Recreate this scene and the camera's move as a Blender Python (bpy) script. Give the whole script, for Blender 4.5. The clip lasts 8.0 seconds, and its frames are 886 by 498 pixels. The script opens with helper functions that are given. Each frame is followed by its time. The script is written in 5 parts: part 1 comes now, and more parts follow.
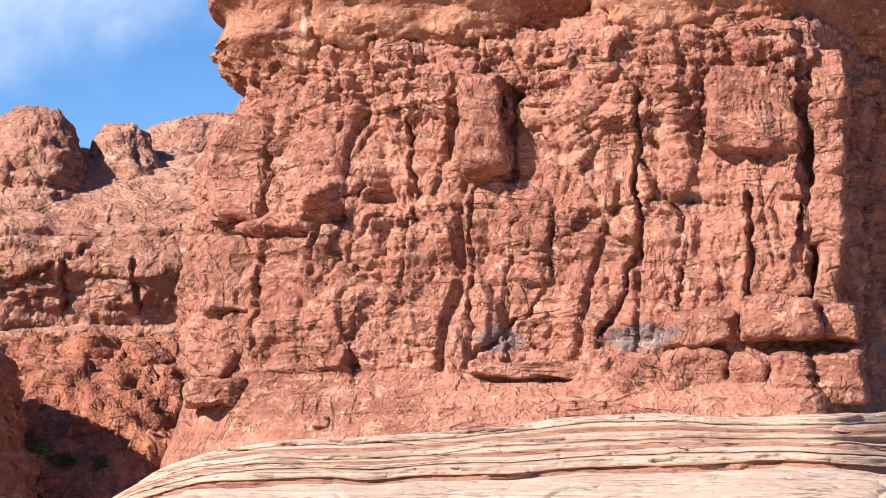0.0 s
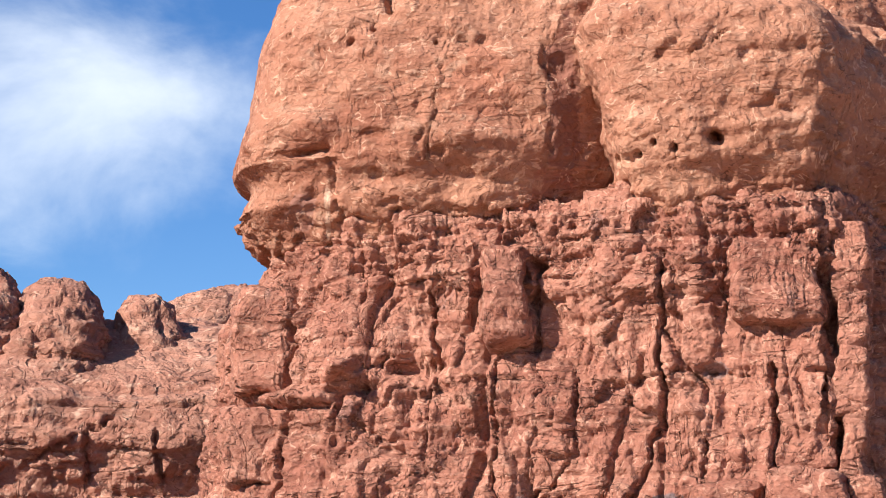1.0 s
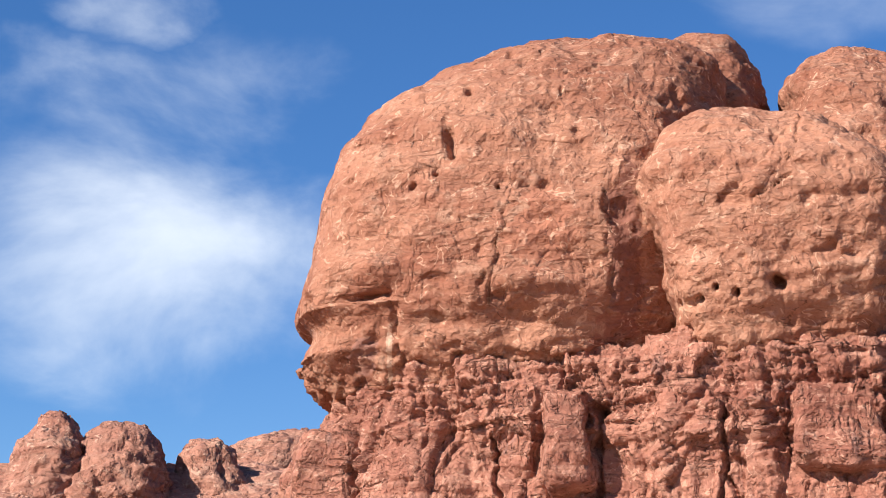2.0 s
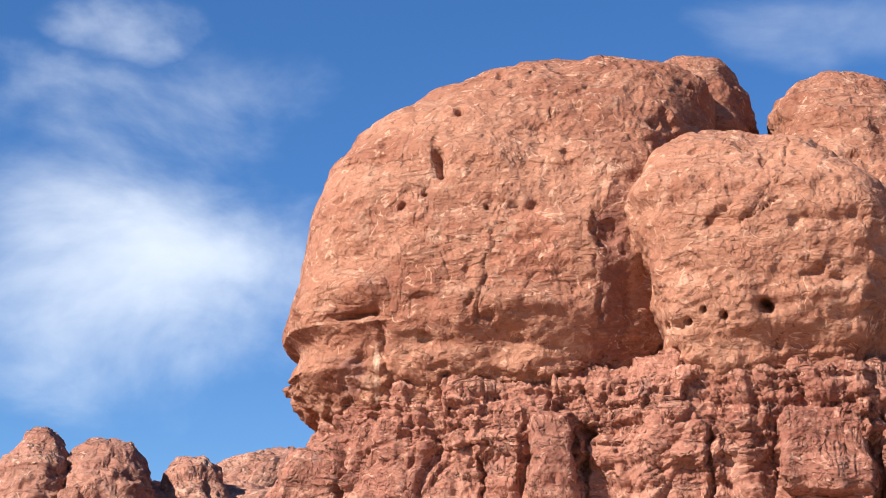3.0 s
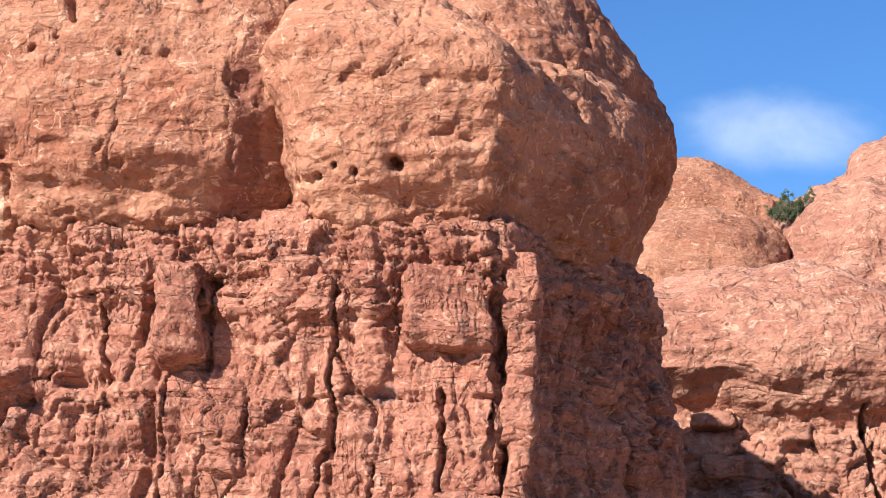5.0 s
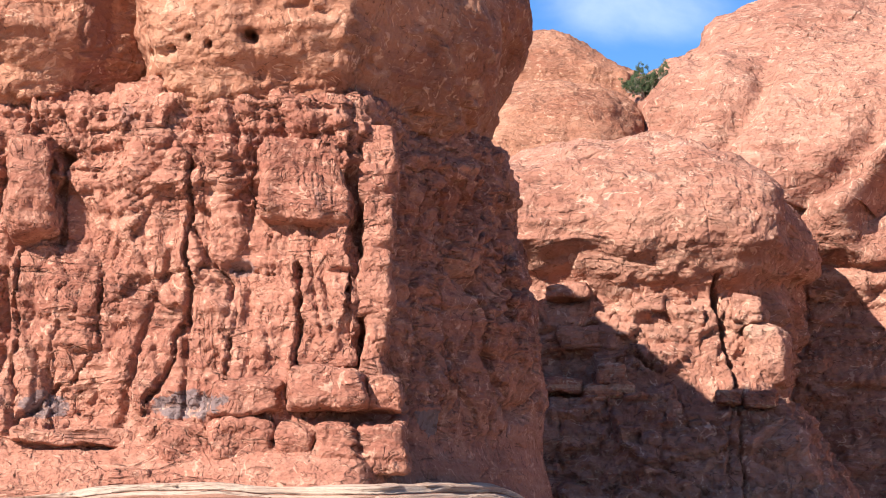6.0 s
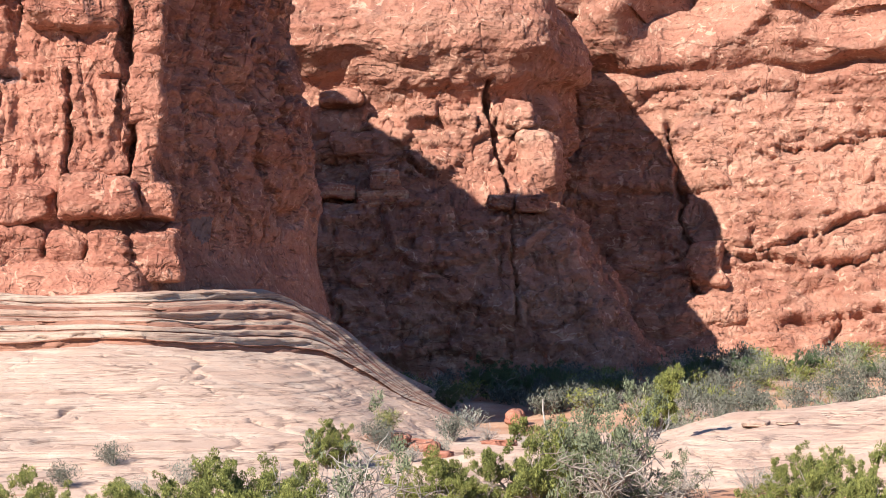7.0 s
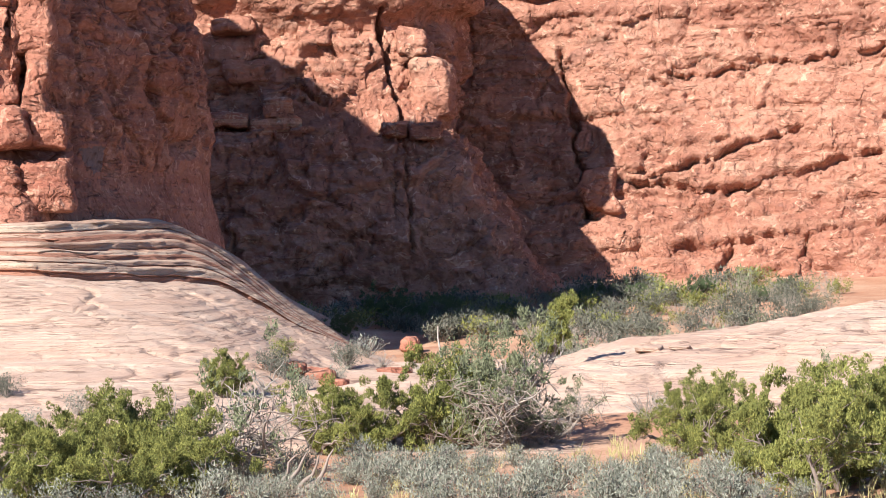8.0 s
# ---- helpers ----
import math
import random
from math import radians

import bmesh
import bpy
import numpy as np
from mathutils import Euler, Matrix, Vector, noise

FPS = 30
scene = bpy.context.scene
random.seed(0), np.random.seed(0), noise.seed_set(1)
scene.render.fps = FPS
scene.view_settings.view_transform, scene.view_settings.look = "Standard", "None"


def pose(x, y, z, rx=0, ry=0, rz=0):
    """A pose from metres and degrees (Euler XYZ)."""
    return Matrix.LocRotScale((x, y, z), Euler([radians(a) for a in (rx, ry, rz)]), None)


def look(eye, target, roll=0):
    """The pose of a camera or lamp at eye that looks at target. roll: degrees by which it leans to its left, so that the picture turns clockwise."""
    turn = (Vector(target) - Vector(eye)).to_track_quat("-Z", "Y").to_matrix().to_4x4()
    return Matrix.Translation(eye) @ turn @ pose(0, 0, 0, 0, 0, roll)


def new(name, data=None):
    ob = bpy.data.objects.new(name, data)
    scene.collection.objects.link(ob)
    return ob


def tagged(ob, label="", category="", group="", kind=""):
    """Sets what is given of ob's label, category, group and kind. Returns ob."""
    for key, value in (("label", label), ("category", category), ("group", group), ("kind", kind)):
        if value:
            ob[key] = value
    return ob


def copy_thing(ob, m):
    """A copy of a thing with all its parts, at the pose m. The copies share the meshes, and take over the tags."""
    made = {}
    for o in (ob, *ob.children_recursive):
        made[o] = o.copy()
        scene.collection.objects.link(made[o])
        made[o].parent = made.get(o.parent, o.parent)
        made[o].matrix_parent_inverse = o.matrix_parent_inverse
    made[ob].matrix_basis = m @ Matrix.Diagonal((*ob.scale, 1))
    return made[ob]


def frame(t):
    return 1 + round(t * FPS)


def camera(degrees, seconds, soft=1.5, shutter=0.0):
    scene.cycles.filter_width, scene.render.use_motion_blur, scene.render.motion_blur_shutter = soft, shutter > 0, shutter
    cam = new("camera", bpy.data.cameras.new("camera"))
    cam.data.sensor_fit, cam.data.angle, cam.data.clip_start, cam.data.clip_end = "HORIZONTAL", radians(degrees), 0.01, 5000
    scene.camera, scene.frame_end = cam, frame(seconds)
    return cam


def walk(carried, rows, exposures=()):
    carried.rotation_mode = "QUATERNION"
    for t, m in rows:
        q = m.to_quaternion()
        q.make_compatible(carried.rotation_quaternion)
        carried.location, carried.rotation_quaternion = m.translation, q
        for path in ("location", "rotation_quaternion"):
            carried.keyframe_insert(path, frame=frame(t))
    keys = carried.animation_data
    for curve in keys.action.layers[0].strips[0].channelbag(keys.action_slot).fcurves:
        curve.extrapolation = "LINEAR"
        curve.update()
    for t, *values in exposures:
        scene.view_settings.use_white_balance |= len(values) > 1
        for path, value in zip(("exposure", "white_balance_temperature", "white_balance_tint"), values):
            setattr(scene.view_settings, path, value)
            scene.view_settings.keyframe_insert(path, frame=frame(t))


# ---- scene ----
EYE = Vector((0.0, 0.0, 1.6))
cam = camera(23.05, 8.0, soft=0.5)
# seconds, pan to the right, tilt, roll: one standpoint, the camera only turns
TURNS = [(0.0, 0.619, 5.485, -0.053), (0.5, 0.481, 8.028, -0.043), (1.0, 0.0, 10.0, 0.0), (1.5, -0.797, 11.915, 0.173),
         (2.0, -1.676, 13.796, 0.415), (2.2, -2.021, 14.48, 0.558), (3.3, -0.694, 14.09, 1.169), (3.5, 0.033, 13.752, 1.25),
         (4.0, 3.283, 12.655, 1.189), (4.5, 6.119, 11.92, 1.156), (4.7, 7.135, 11.534, 1.11), (5.8, 11.906, 7.776, 0.379),
         (6.0, 12.517, 7.3, 0.162), (6.5, 15.855, 4.736, -0.321), (7.0, 18.479, 2.168, -0.654), (7.5, 20.368, 0.59, -0.881),
         (8.0, 21.238, 0.223, -1.112)]


def heading(pan, tilt):
    a, e = radians(pan), radians(tilt)
    return Vector((math.sin(a) * math.cos(e), math.cos(a) * math.cos(e), math.sin(e)))


walk(cam, [(t, look(EYE, EYE + 50 * heading(p, e), r)) for t, p, e, r in TURNS],
     exposures=[(0.0, 1.14), (1.0, 1.0), (2.2, 0.92), (4.5, 1.05), (5.8, 1.26), (6.5, 1.20), (7.5, 1.18), (8.0, 1.2)])

# ---- sky and sun ----
SUN_TRAVEL = Vector((0.82, 0.57, 0)).normalized()
SUN_UP = radians(33.0)
to_sun = Vector((-SUN_TRAVEL.x * math.cos(SUN_UP), -SUN_TRAVEL.y * math.cos(SUN_UP), math.sin(SUN_UP)))
lamp = new("sun", bpy.data.lights.new("sun", "SUN"))
lamp.data.energy, lamp.data.angle, lamp.data.color = 5.0, radians(0.53), (1.0, 0.95, 0.88)
lamp.matrix_world = look(to_sun * 300, (0, 0, 0))

world = bpy.data.worlds.new("sky")
scene.world = world
world.use_nodes = True
wt = world.node_tree
wt.nodes.clear()


def wnode(kind, **values):
    n = wt.nodes.new(kind)
    for k, v in values.items():
        n.inputs[k].default_value = v
    return n


sky = wt.nodes.new("ShaderNodeTexSky")
sky.sky_type, sky.sun_disc = "NISHITA", False
sky.sun_elevation, sky.sun_rotation = SUN_UP, math.atan2(to_sun.x, to_sun.y)
sky.altitude, sky.air_density, sky.dust_density, sky.ozone_density = 1500, 1.0, 0.2, 4.0
coords = wt.nodes.new("ShaderNodeTexCoord")


def wmath(op, a, b=None, clamp=False):
    n = wt.nodes.new("ShaderNodeMath")
    n.operation, n.use_clamp = op, clamp
    for i, v in enumerate((a, b)):
        if v is None:
            continue
        if isinstance(v, (int, float)):
            n.inputs[i].default_value = v
        else:
            wt.links.new(v, n.inputs[i])
    return n.outputs[0]


def cloud(pan, tilt, width, height, scale, detail_shift, amount):
    """A soft-edged cloud round one heading, torn by noise."""
    c = heading(pan, tilt)
    right = Vector((math.cos(radians(pan)), -math.sin(radians(pan)), 0))
    up = right.cross(c)
    terms = []
    for axis, size in ((right, width), (up, height)):
        d = wt.nodes.new("ShaderNodeVectorMath")
        d.operation = "DOT_PRODUCT"
        wt.links.new(coords.outputs["Generated"], d.inputs[0])
        d.inputs[1].default_value = axis
        u = wmath("DIVIDE", d.outputs["Value"], math.tan(radians(size)))
        terms.append(wmath("MULTIPLY", u, u))
    dd = wt.nodes.new("ShaderNodeVectorMath")
    dd.operation = "DOT_PRODUCT"
    wt.links.new(coords.outputs["Generated"], dd.inputs[0])
    dd.inputs[1].default_value = c
    front = wmath("GREATER_THAN", dd.outputs["Value"], 0)
    fall = wmath("SUBTRACT", 1.0, wmath("ADD", terms[0], terms[1]))
    m = wt.nodes.new("ShaderNodeMapping")
    m.inputs["Location"].default_value = (detail_shift, 0, 0)
    m.inputs["Scale"].default_value = (scale, scale, scale * 1.7)
    wt.links.new(coords.outputs["Generated"], m.inputs["Vector"])
    n = wnode("ShaderNodeTexNoise", Scale=1.0, Detail=7.0, Roughness=0.54, Distortion=0.3)
    wt.links.new(m.outputs[0], n.inputs["Vector"])
    torn = wmath("ADD", fall, wmath("MULTIPLY", wmath("SUBTRACT", n.outputs["Fac"], 0.5), 3.6))
    soft = wt.nodes.new("ShaderNodeMapRange")
    soft.interpolation_type = "SMOOTHSTEP"
    soft.inputs["From Min"].default_value, soft.inputs["From Max"].default_value = 0.0, 1.9
    soft.inputs["To Max"].default_value = amount
    wt.links.new(torn, soft.inputs["Value"])
    return wmath("MULTIPLY", soft.outputs[0], front)


mask = None
# the clouds at 140 and -150 are unseen, added to whiten light in the shade
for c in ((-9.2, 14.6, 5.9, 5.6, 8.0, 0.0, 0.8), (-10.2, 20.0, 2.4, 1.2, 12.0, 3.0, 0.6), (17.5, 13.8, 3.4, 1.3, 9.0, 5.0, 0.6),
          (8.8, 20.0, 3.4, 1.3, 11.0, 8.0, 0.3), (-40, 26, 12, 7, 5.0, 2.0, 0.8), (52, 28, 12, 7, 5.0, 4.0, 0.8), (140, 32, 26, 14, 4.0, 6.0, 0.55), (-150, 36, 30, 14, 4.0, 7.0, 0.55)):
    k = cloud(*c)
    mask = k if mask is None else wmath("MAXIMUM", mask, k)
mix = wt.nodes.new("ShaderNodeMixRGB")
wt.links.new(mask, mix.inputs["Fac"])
hue = wnode("ShaderNodeHueSaturation", Saturation=1.22, Hue=0.507)
wt.links.new(sky.outputs[0], hue.inputs["Color"])
wt.links.new(hue.outputs[0], mix.inputs["Color1"])
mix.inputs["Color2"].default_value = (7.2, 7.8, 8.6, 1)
back = wnode("ShaderNodeBackground", Strength=0.075)
wt.links.new(mix.outputs[0], back.inputs["Color"])
out = wt.nodes.new("ShaderNodeOutputWorld")
wt.links.new(back.outputs[0], out.inputs["Surface"])
# ---- materials ----
class Nodes:
    """Short hand for building one node material."""

    def __init__(self, name, rough=0.9):
        self.mat = bpy.data.materials.new(name)
        self.mat.use_nodes = True
        self.t = self.mat.node_tree
        self.bsdf = self.t.nodes["Principled BSDF"]
        self.bsdf.inputs["Roughness"].default_value = rough
        self.bsdf.inputs["Specular IOR Level"].default_value = 0.2
        self.co = self.t.nodes.new("ShaderNodeTexCoord").outputs["Object"]

    def put(self, socket, v):
        if hasattr(v, "is_output"):
            self.t.links.new(v, socket)
        elif isinstance(v, tuple) and len(v) == 3 and socket.type == "RGBA":
            socket.default_value = (*v, 1)
        else:
            socket.default_value = v

    def noise(self, scale, detail=5, rough=0.55, stretch=(1, 1, 1), warp=0.0, shift=0.0):
        m = self.t.nodes.new("ShaderNodeMapping")
        m.inputs["Scale"].default_value = stretch
        m.inputs["Location"].default_value = (shift, shift * 0.7, shift * 0.3)
        self.t.links.new(self.co, m.inputs["Vector"])
        n = self.t.nodes.new("ShaderNodeTexNoise")
        for k, v in (("Scale", scale), ("Detail", detail), ("Roughness", rough), ("Distortion", warp)):
            n.inputs[k].default_value = v
        self.t.links.new(m.outputs[0], n.inputs["Vector"])
        return n.outputs["Fac"]

    def chips(self, scale, shift=0.0):
        """Angular flakes: warped cells of random height."""
        w = self.t.nodes.new("ShaderNodeTexNoise")
        w.inputs["Scale"].default_value, w.inputs["Detail"].default_value = scale * 0.6, 3
        self.t.links.new(self.co, w.inputs["Vector"])
        add = self.t.nodes.new("ShaderNodeVectorMath")
        add.operation = "MULTIPLY_ADD"
        self.t.links.new(w.outputs["Color"], add.inputs[0])
        add.inputs[1].default_value = (1.3 / scale,) * 3
        self.t.links.new(self.co, add.inputs[2])
        v = self.t.nodes.new("ShaderNodeTexVoronoi")
        v.inputs["Scale"].default_value = scale
        self.t.links.new(add.outputs[0], v.inputs["Vector"])
        n = self.t.nodes.new("ShaderNodeSeparateColor")
        self.t.links.new(v.outputs["Color"], n.inputs[0])
        return self.math("ADD", n.outputs[0], self.math("MULTIPLY", v.outputs["Distance"], 0.9))

    def ramp(self, v, a, b, lo=0.0, hi=1.0):
        n = self.t.nodes.new("ShaderNodeMapRange")
        n.interpolation_type = "SMOOTHSTEP"
        for k, x in (("From Min", a), ("From Max", b), ("To Min", lo), ("To Max", hi)):
            n.inputs[k].default_value = x
        self.put(n.inputs["Value"], v)
        return n.outputs[0]

    def math(self, op, a, b=0.0):
        n = self.t.nodes.new("ShaderNodeMath")
        n.operation = op
        self.put(n.inputs[0], a)
        self.put(n.inputs[1], b)
        return n.outputs[0]

    def mix(self, f, a, b):
        n = self.t.nodes.new("ShaderNodeMixRGB")
        for s, v in zip(n.inputs, (f, a, b)):
            self.put(s, v)
        return n.outputs[0]

    def axis(self, i):
        n = self.t.nodes.new("ShaderNodeSeparateXYZ")
        self.t.links.new(self.co, n.inputs[0])
        return n.outputs[i]

    def bump(self, *layers):
        normal = None
        for v, strength, dist in layers:
            b = self.t.nodes.new("ShaderNodeBump")
            b.inputs["Strength"].default_value, b.inputs["Distance"].default_value = strength, dist
            self.t.links.new(v, b.inputs["Height"])
            if normal is not None:
                self.t.links.new(normal, b.inputs["Normal"])
            normal = b.outputs[0]
        self.t.links.new(normal, self.bsdf.inputs["Normal"])

    def done(self, colour):
        self.put(self.bsdf.inputs["Base Color"], colour)
        return self.mat


def sandstone(name, main, pale, deep, varnish=0.0, streak=0.0, beds=0.5, fleck=0.4, relief=1.0, joints=1.0, size=1.0, stains=()):
    """Weathered sandstone: main colour with paler and deeper patches, thin beds, hanging streaks and dark varnish."""
    m = Nodes(name, 0.92)
    if size != 1.0:
        k = m.t.nodes.new("ShaderNodeMapping")
        k.inputs["Scale"].default_value = (1 / size,) * 3
        m.t.links.new(m.co, k.inputs["Vector"])
        m.co = k.outputs[0]
    big = m.noise(0.11, 5, 0.6, (1, 1, 1.6), 0.6)
    mid = m.noise(0.75, 6, 0.62, (1, 1, 1.5), 0.8, 3.1)
    fine = m.noise(5.5, 3, 0.6, (1, 1, 1.4), 0.3, 7.7)
    bed = m.noise(1.0, 4, 0.6, (0.10, 0.10, 2.6), 0.35, 1.3)
    c = m.mix(m.ramp(big, 0.36, 0.66), main, deep)
    c = m.mix(m.math("MULTIPLY", m.ramp(mid, 0.50, 0.74), 0.5), c, pale)
    c = m.mix(m.math("MULTIPLY", m.ramp(bed, 0.46, 0.66), beds * 0.55), c, pale)
    c = m.mix(m.math("MULTIPLY", m.ramp(bed, 0.46, 0.32), beds * 0.6), c, deep)
    spots = m.noise(1.3, 4, 0.6, (1, 1, 1.7), 2.2, 11.0)
    c = m.mix(m.math("MULTIPLY", m.ramp(spots, 0.57, 0.68), fleck), c, tuple(min(1, p * 1.22) for p in pale))
    c = m.mix(m.ramp(fine, 0.52, 0.30, 0.0, 0.25), c, tuple(p * 0.62 for p in deep))
    if streak:
        s = m.noise(1.0, 5, 0.6, (0.55, 0.55, 0.06), 0.5, 5.0)
        c = m.mix(m.math("MULTIPLY", m.ramp(s, 0.55, 0.72), streak), c, tuple(p * 0.45 for p in deep))
    if varnish:
        v = m.noise(0.30, 4, 0.55, (1, 1, 0.9), 0.9, 21.0)
        c = m.mix(m.math("MULTIPLY", m.ramp(v, 0.66, 0.70), varnish), c, (0.17, 0.12, 0.115))
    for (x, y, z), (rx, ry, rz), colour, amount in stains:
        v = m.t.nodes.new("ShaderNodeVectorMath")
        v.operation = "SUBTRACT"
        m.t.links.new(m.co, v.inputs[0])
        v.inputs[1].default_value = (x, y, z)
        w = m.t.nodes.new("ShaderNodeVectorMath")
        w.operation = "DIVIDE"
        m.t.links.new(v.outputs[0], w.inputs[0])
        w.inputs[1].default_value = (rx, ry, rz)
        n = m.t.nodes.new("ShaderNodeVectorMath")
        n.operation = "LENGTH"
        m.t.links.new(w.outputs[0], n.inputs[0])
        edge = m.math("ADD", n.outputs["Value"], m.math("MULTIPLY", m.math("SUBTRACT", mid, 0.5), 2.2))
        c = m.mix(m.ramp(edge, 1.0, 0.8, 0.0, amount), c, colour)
    # flaking skin: thin pale lips and dark slits along warped contours
    flake = m.noise(0.7, 1.9, 0.5, (1, 1, 1.3), 1.5, 31.0)
    part_ = m.noise(1.7, 3, 0.6, (1, 1, 1), 0.6, 41.0)
    lip = m.math("MULTIPLY", m.ramp(m.math("ABSOLUTE", m.math("SUBTRACT", flake, 0.52)), 0.040, 0.010), m.ramp(part_, 0.51, 0.61))
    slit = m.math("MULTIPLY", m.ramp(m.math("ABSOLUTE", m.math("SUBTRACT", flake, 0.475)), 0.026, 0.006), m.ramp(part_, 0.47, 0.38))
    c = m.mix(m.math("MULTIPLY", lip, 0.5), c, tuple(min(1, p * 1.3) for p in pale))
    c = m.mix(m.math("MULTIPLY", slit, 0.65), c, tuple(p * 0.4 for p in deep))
    terr = m.t.nodes.new("ShaderNodeMath")
    terr.operation = "SNAP"
    m.put(terr.inputs[0], m.math("ADD", flake, m.math("MULTIPLY", fine, 0.02)))
    terr.inputs[1].default_value = 0.055
    ledge = m.t.nodes.new("ShaderNodeMath")
    ledge.operation = "SNAP"
    m.put(ledge.inputs[0], m.noise(2.4, 4, 0.6, (1, 1, 2.0), 0.9, 51.0))
    ledge.inputs[1].default_value = 0.08
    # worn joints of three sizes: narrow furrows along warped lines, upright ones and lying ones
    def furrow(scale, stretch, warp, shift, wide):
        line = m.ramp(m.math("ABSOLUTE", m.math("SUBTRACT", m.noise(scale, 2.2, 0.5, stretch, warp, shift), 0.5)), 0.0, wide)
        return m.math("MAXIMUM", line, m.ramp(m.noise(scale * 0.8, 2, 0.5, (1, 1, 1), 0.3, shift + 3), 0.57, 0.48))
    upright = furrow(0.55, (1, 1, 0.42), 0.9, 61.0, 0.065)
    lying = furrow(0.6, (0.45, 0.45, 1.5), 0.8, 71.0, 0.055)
    # crack shade put into the lying furrows' colour; bump fades on shaded rock
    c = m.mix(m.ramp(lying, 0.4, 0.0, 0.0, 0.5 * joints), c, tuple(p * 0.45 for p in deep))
    small = furrow(1.7, (1, 1, 0.8), 0.9, 81.0, 0.07)
    chip = m.chips(1.9, 3.0)
    tiny = m.chips(5.0, 9.0)
    m.bump((mid, 0.6 * relief, 0.34), (chip, 0.6 * relief, 0.20), (bed, 0.5 * relief, 0.12), (upright, 0.95 * joints, 0.17 * size), (lying, 0.95 * joints, 0.14 * size), (small, 0.85 * joints, 0.085 * size),
           (tiny, 0.8 * relief * (0.3 + 0.7 * joints), 0.075 * size), (terr.outputs[0], 1.0 * relief, 2.4), (ledge.outputs[0], 0.8 * relief, 0.5), (fine, 0.5 * relief, 0.05))
    return m.done(c)


VARNISH = (0.19, 0.14, 0.135)
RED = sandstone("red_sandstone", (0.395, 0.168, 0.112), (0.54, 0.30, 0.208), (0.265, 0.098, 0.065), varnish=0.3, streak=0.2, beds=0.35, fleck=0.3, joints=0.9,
                stains=(((8.8, 86.0, 6.4), (1.25, 5.0, 0.62), VARNISH, 0.9), ((3.2, 89.0, 6.4), (0.95, 6.0, 0.6), VARNISH, 0.85), ((19.3, 88.5, 6.0), (0.9, 1.6, 0.55), VARNISH, 0.9),
                        ((11.0, 86.0, 11.9), (0.55, 2.5, 0.4), VARNISH, 0.6)))
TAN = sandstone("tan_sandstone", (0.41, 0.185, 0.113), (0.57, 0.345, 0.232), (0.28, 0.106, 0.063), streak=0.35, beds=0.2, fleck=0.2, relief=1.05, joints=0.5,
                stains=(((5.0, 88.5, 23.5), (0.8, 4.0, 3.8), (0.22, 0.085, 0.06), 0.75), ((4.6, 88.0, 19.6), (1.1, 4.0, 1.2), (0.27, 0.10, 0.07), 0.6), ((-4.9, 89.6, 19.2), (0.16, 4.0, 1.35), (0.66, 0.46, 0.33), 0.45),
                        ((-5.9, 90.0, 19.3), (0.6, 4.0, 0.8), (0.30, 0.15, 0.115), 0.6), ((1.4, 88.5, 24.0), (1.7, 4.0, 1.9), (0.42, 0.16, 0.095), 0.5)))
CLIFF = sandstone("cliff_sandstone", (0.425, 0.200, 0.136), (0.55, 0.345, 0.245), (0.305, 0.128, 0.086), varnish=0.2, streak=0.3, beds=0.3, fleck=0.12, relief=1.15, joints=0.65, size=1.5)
RUBBLE = sandstone("rubble_sandstone", (0.42, 0.155, 0.09), (0.54, 0.26, 0.165), (0.29, 0.095, 0.058), beds=0.3, relief=1.3)
BENCH = sandstone("bench_sandstone", (0.47, 0.20, 0.12), (0.66, 0.47, 0.33), (0.33, 0.12, 0.08), beds=0.9)


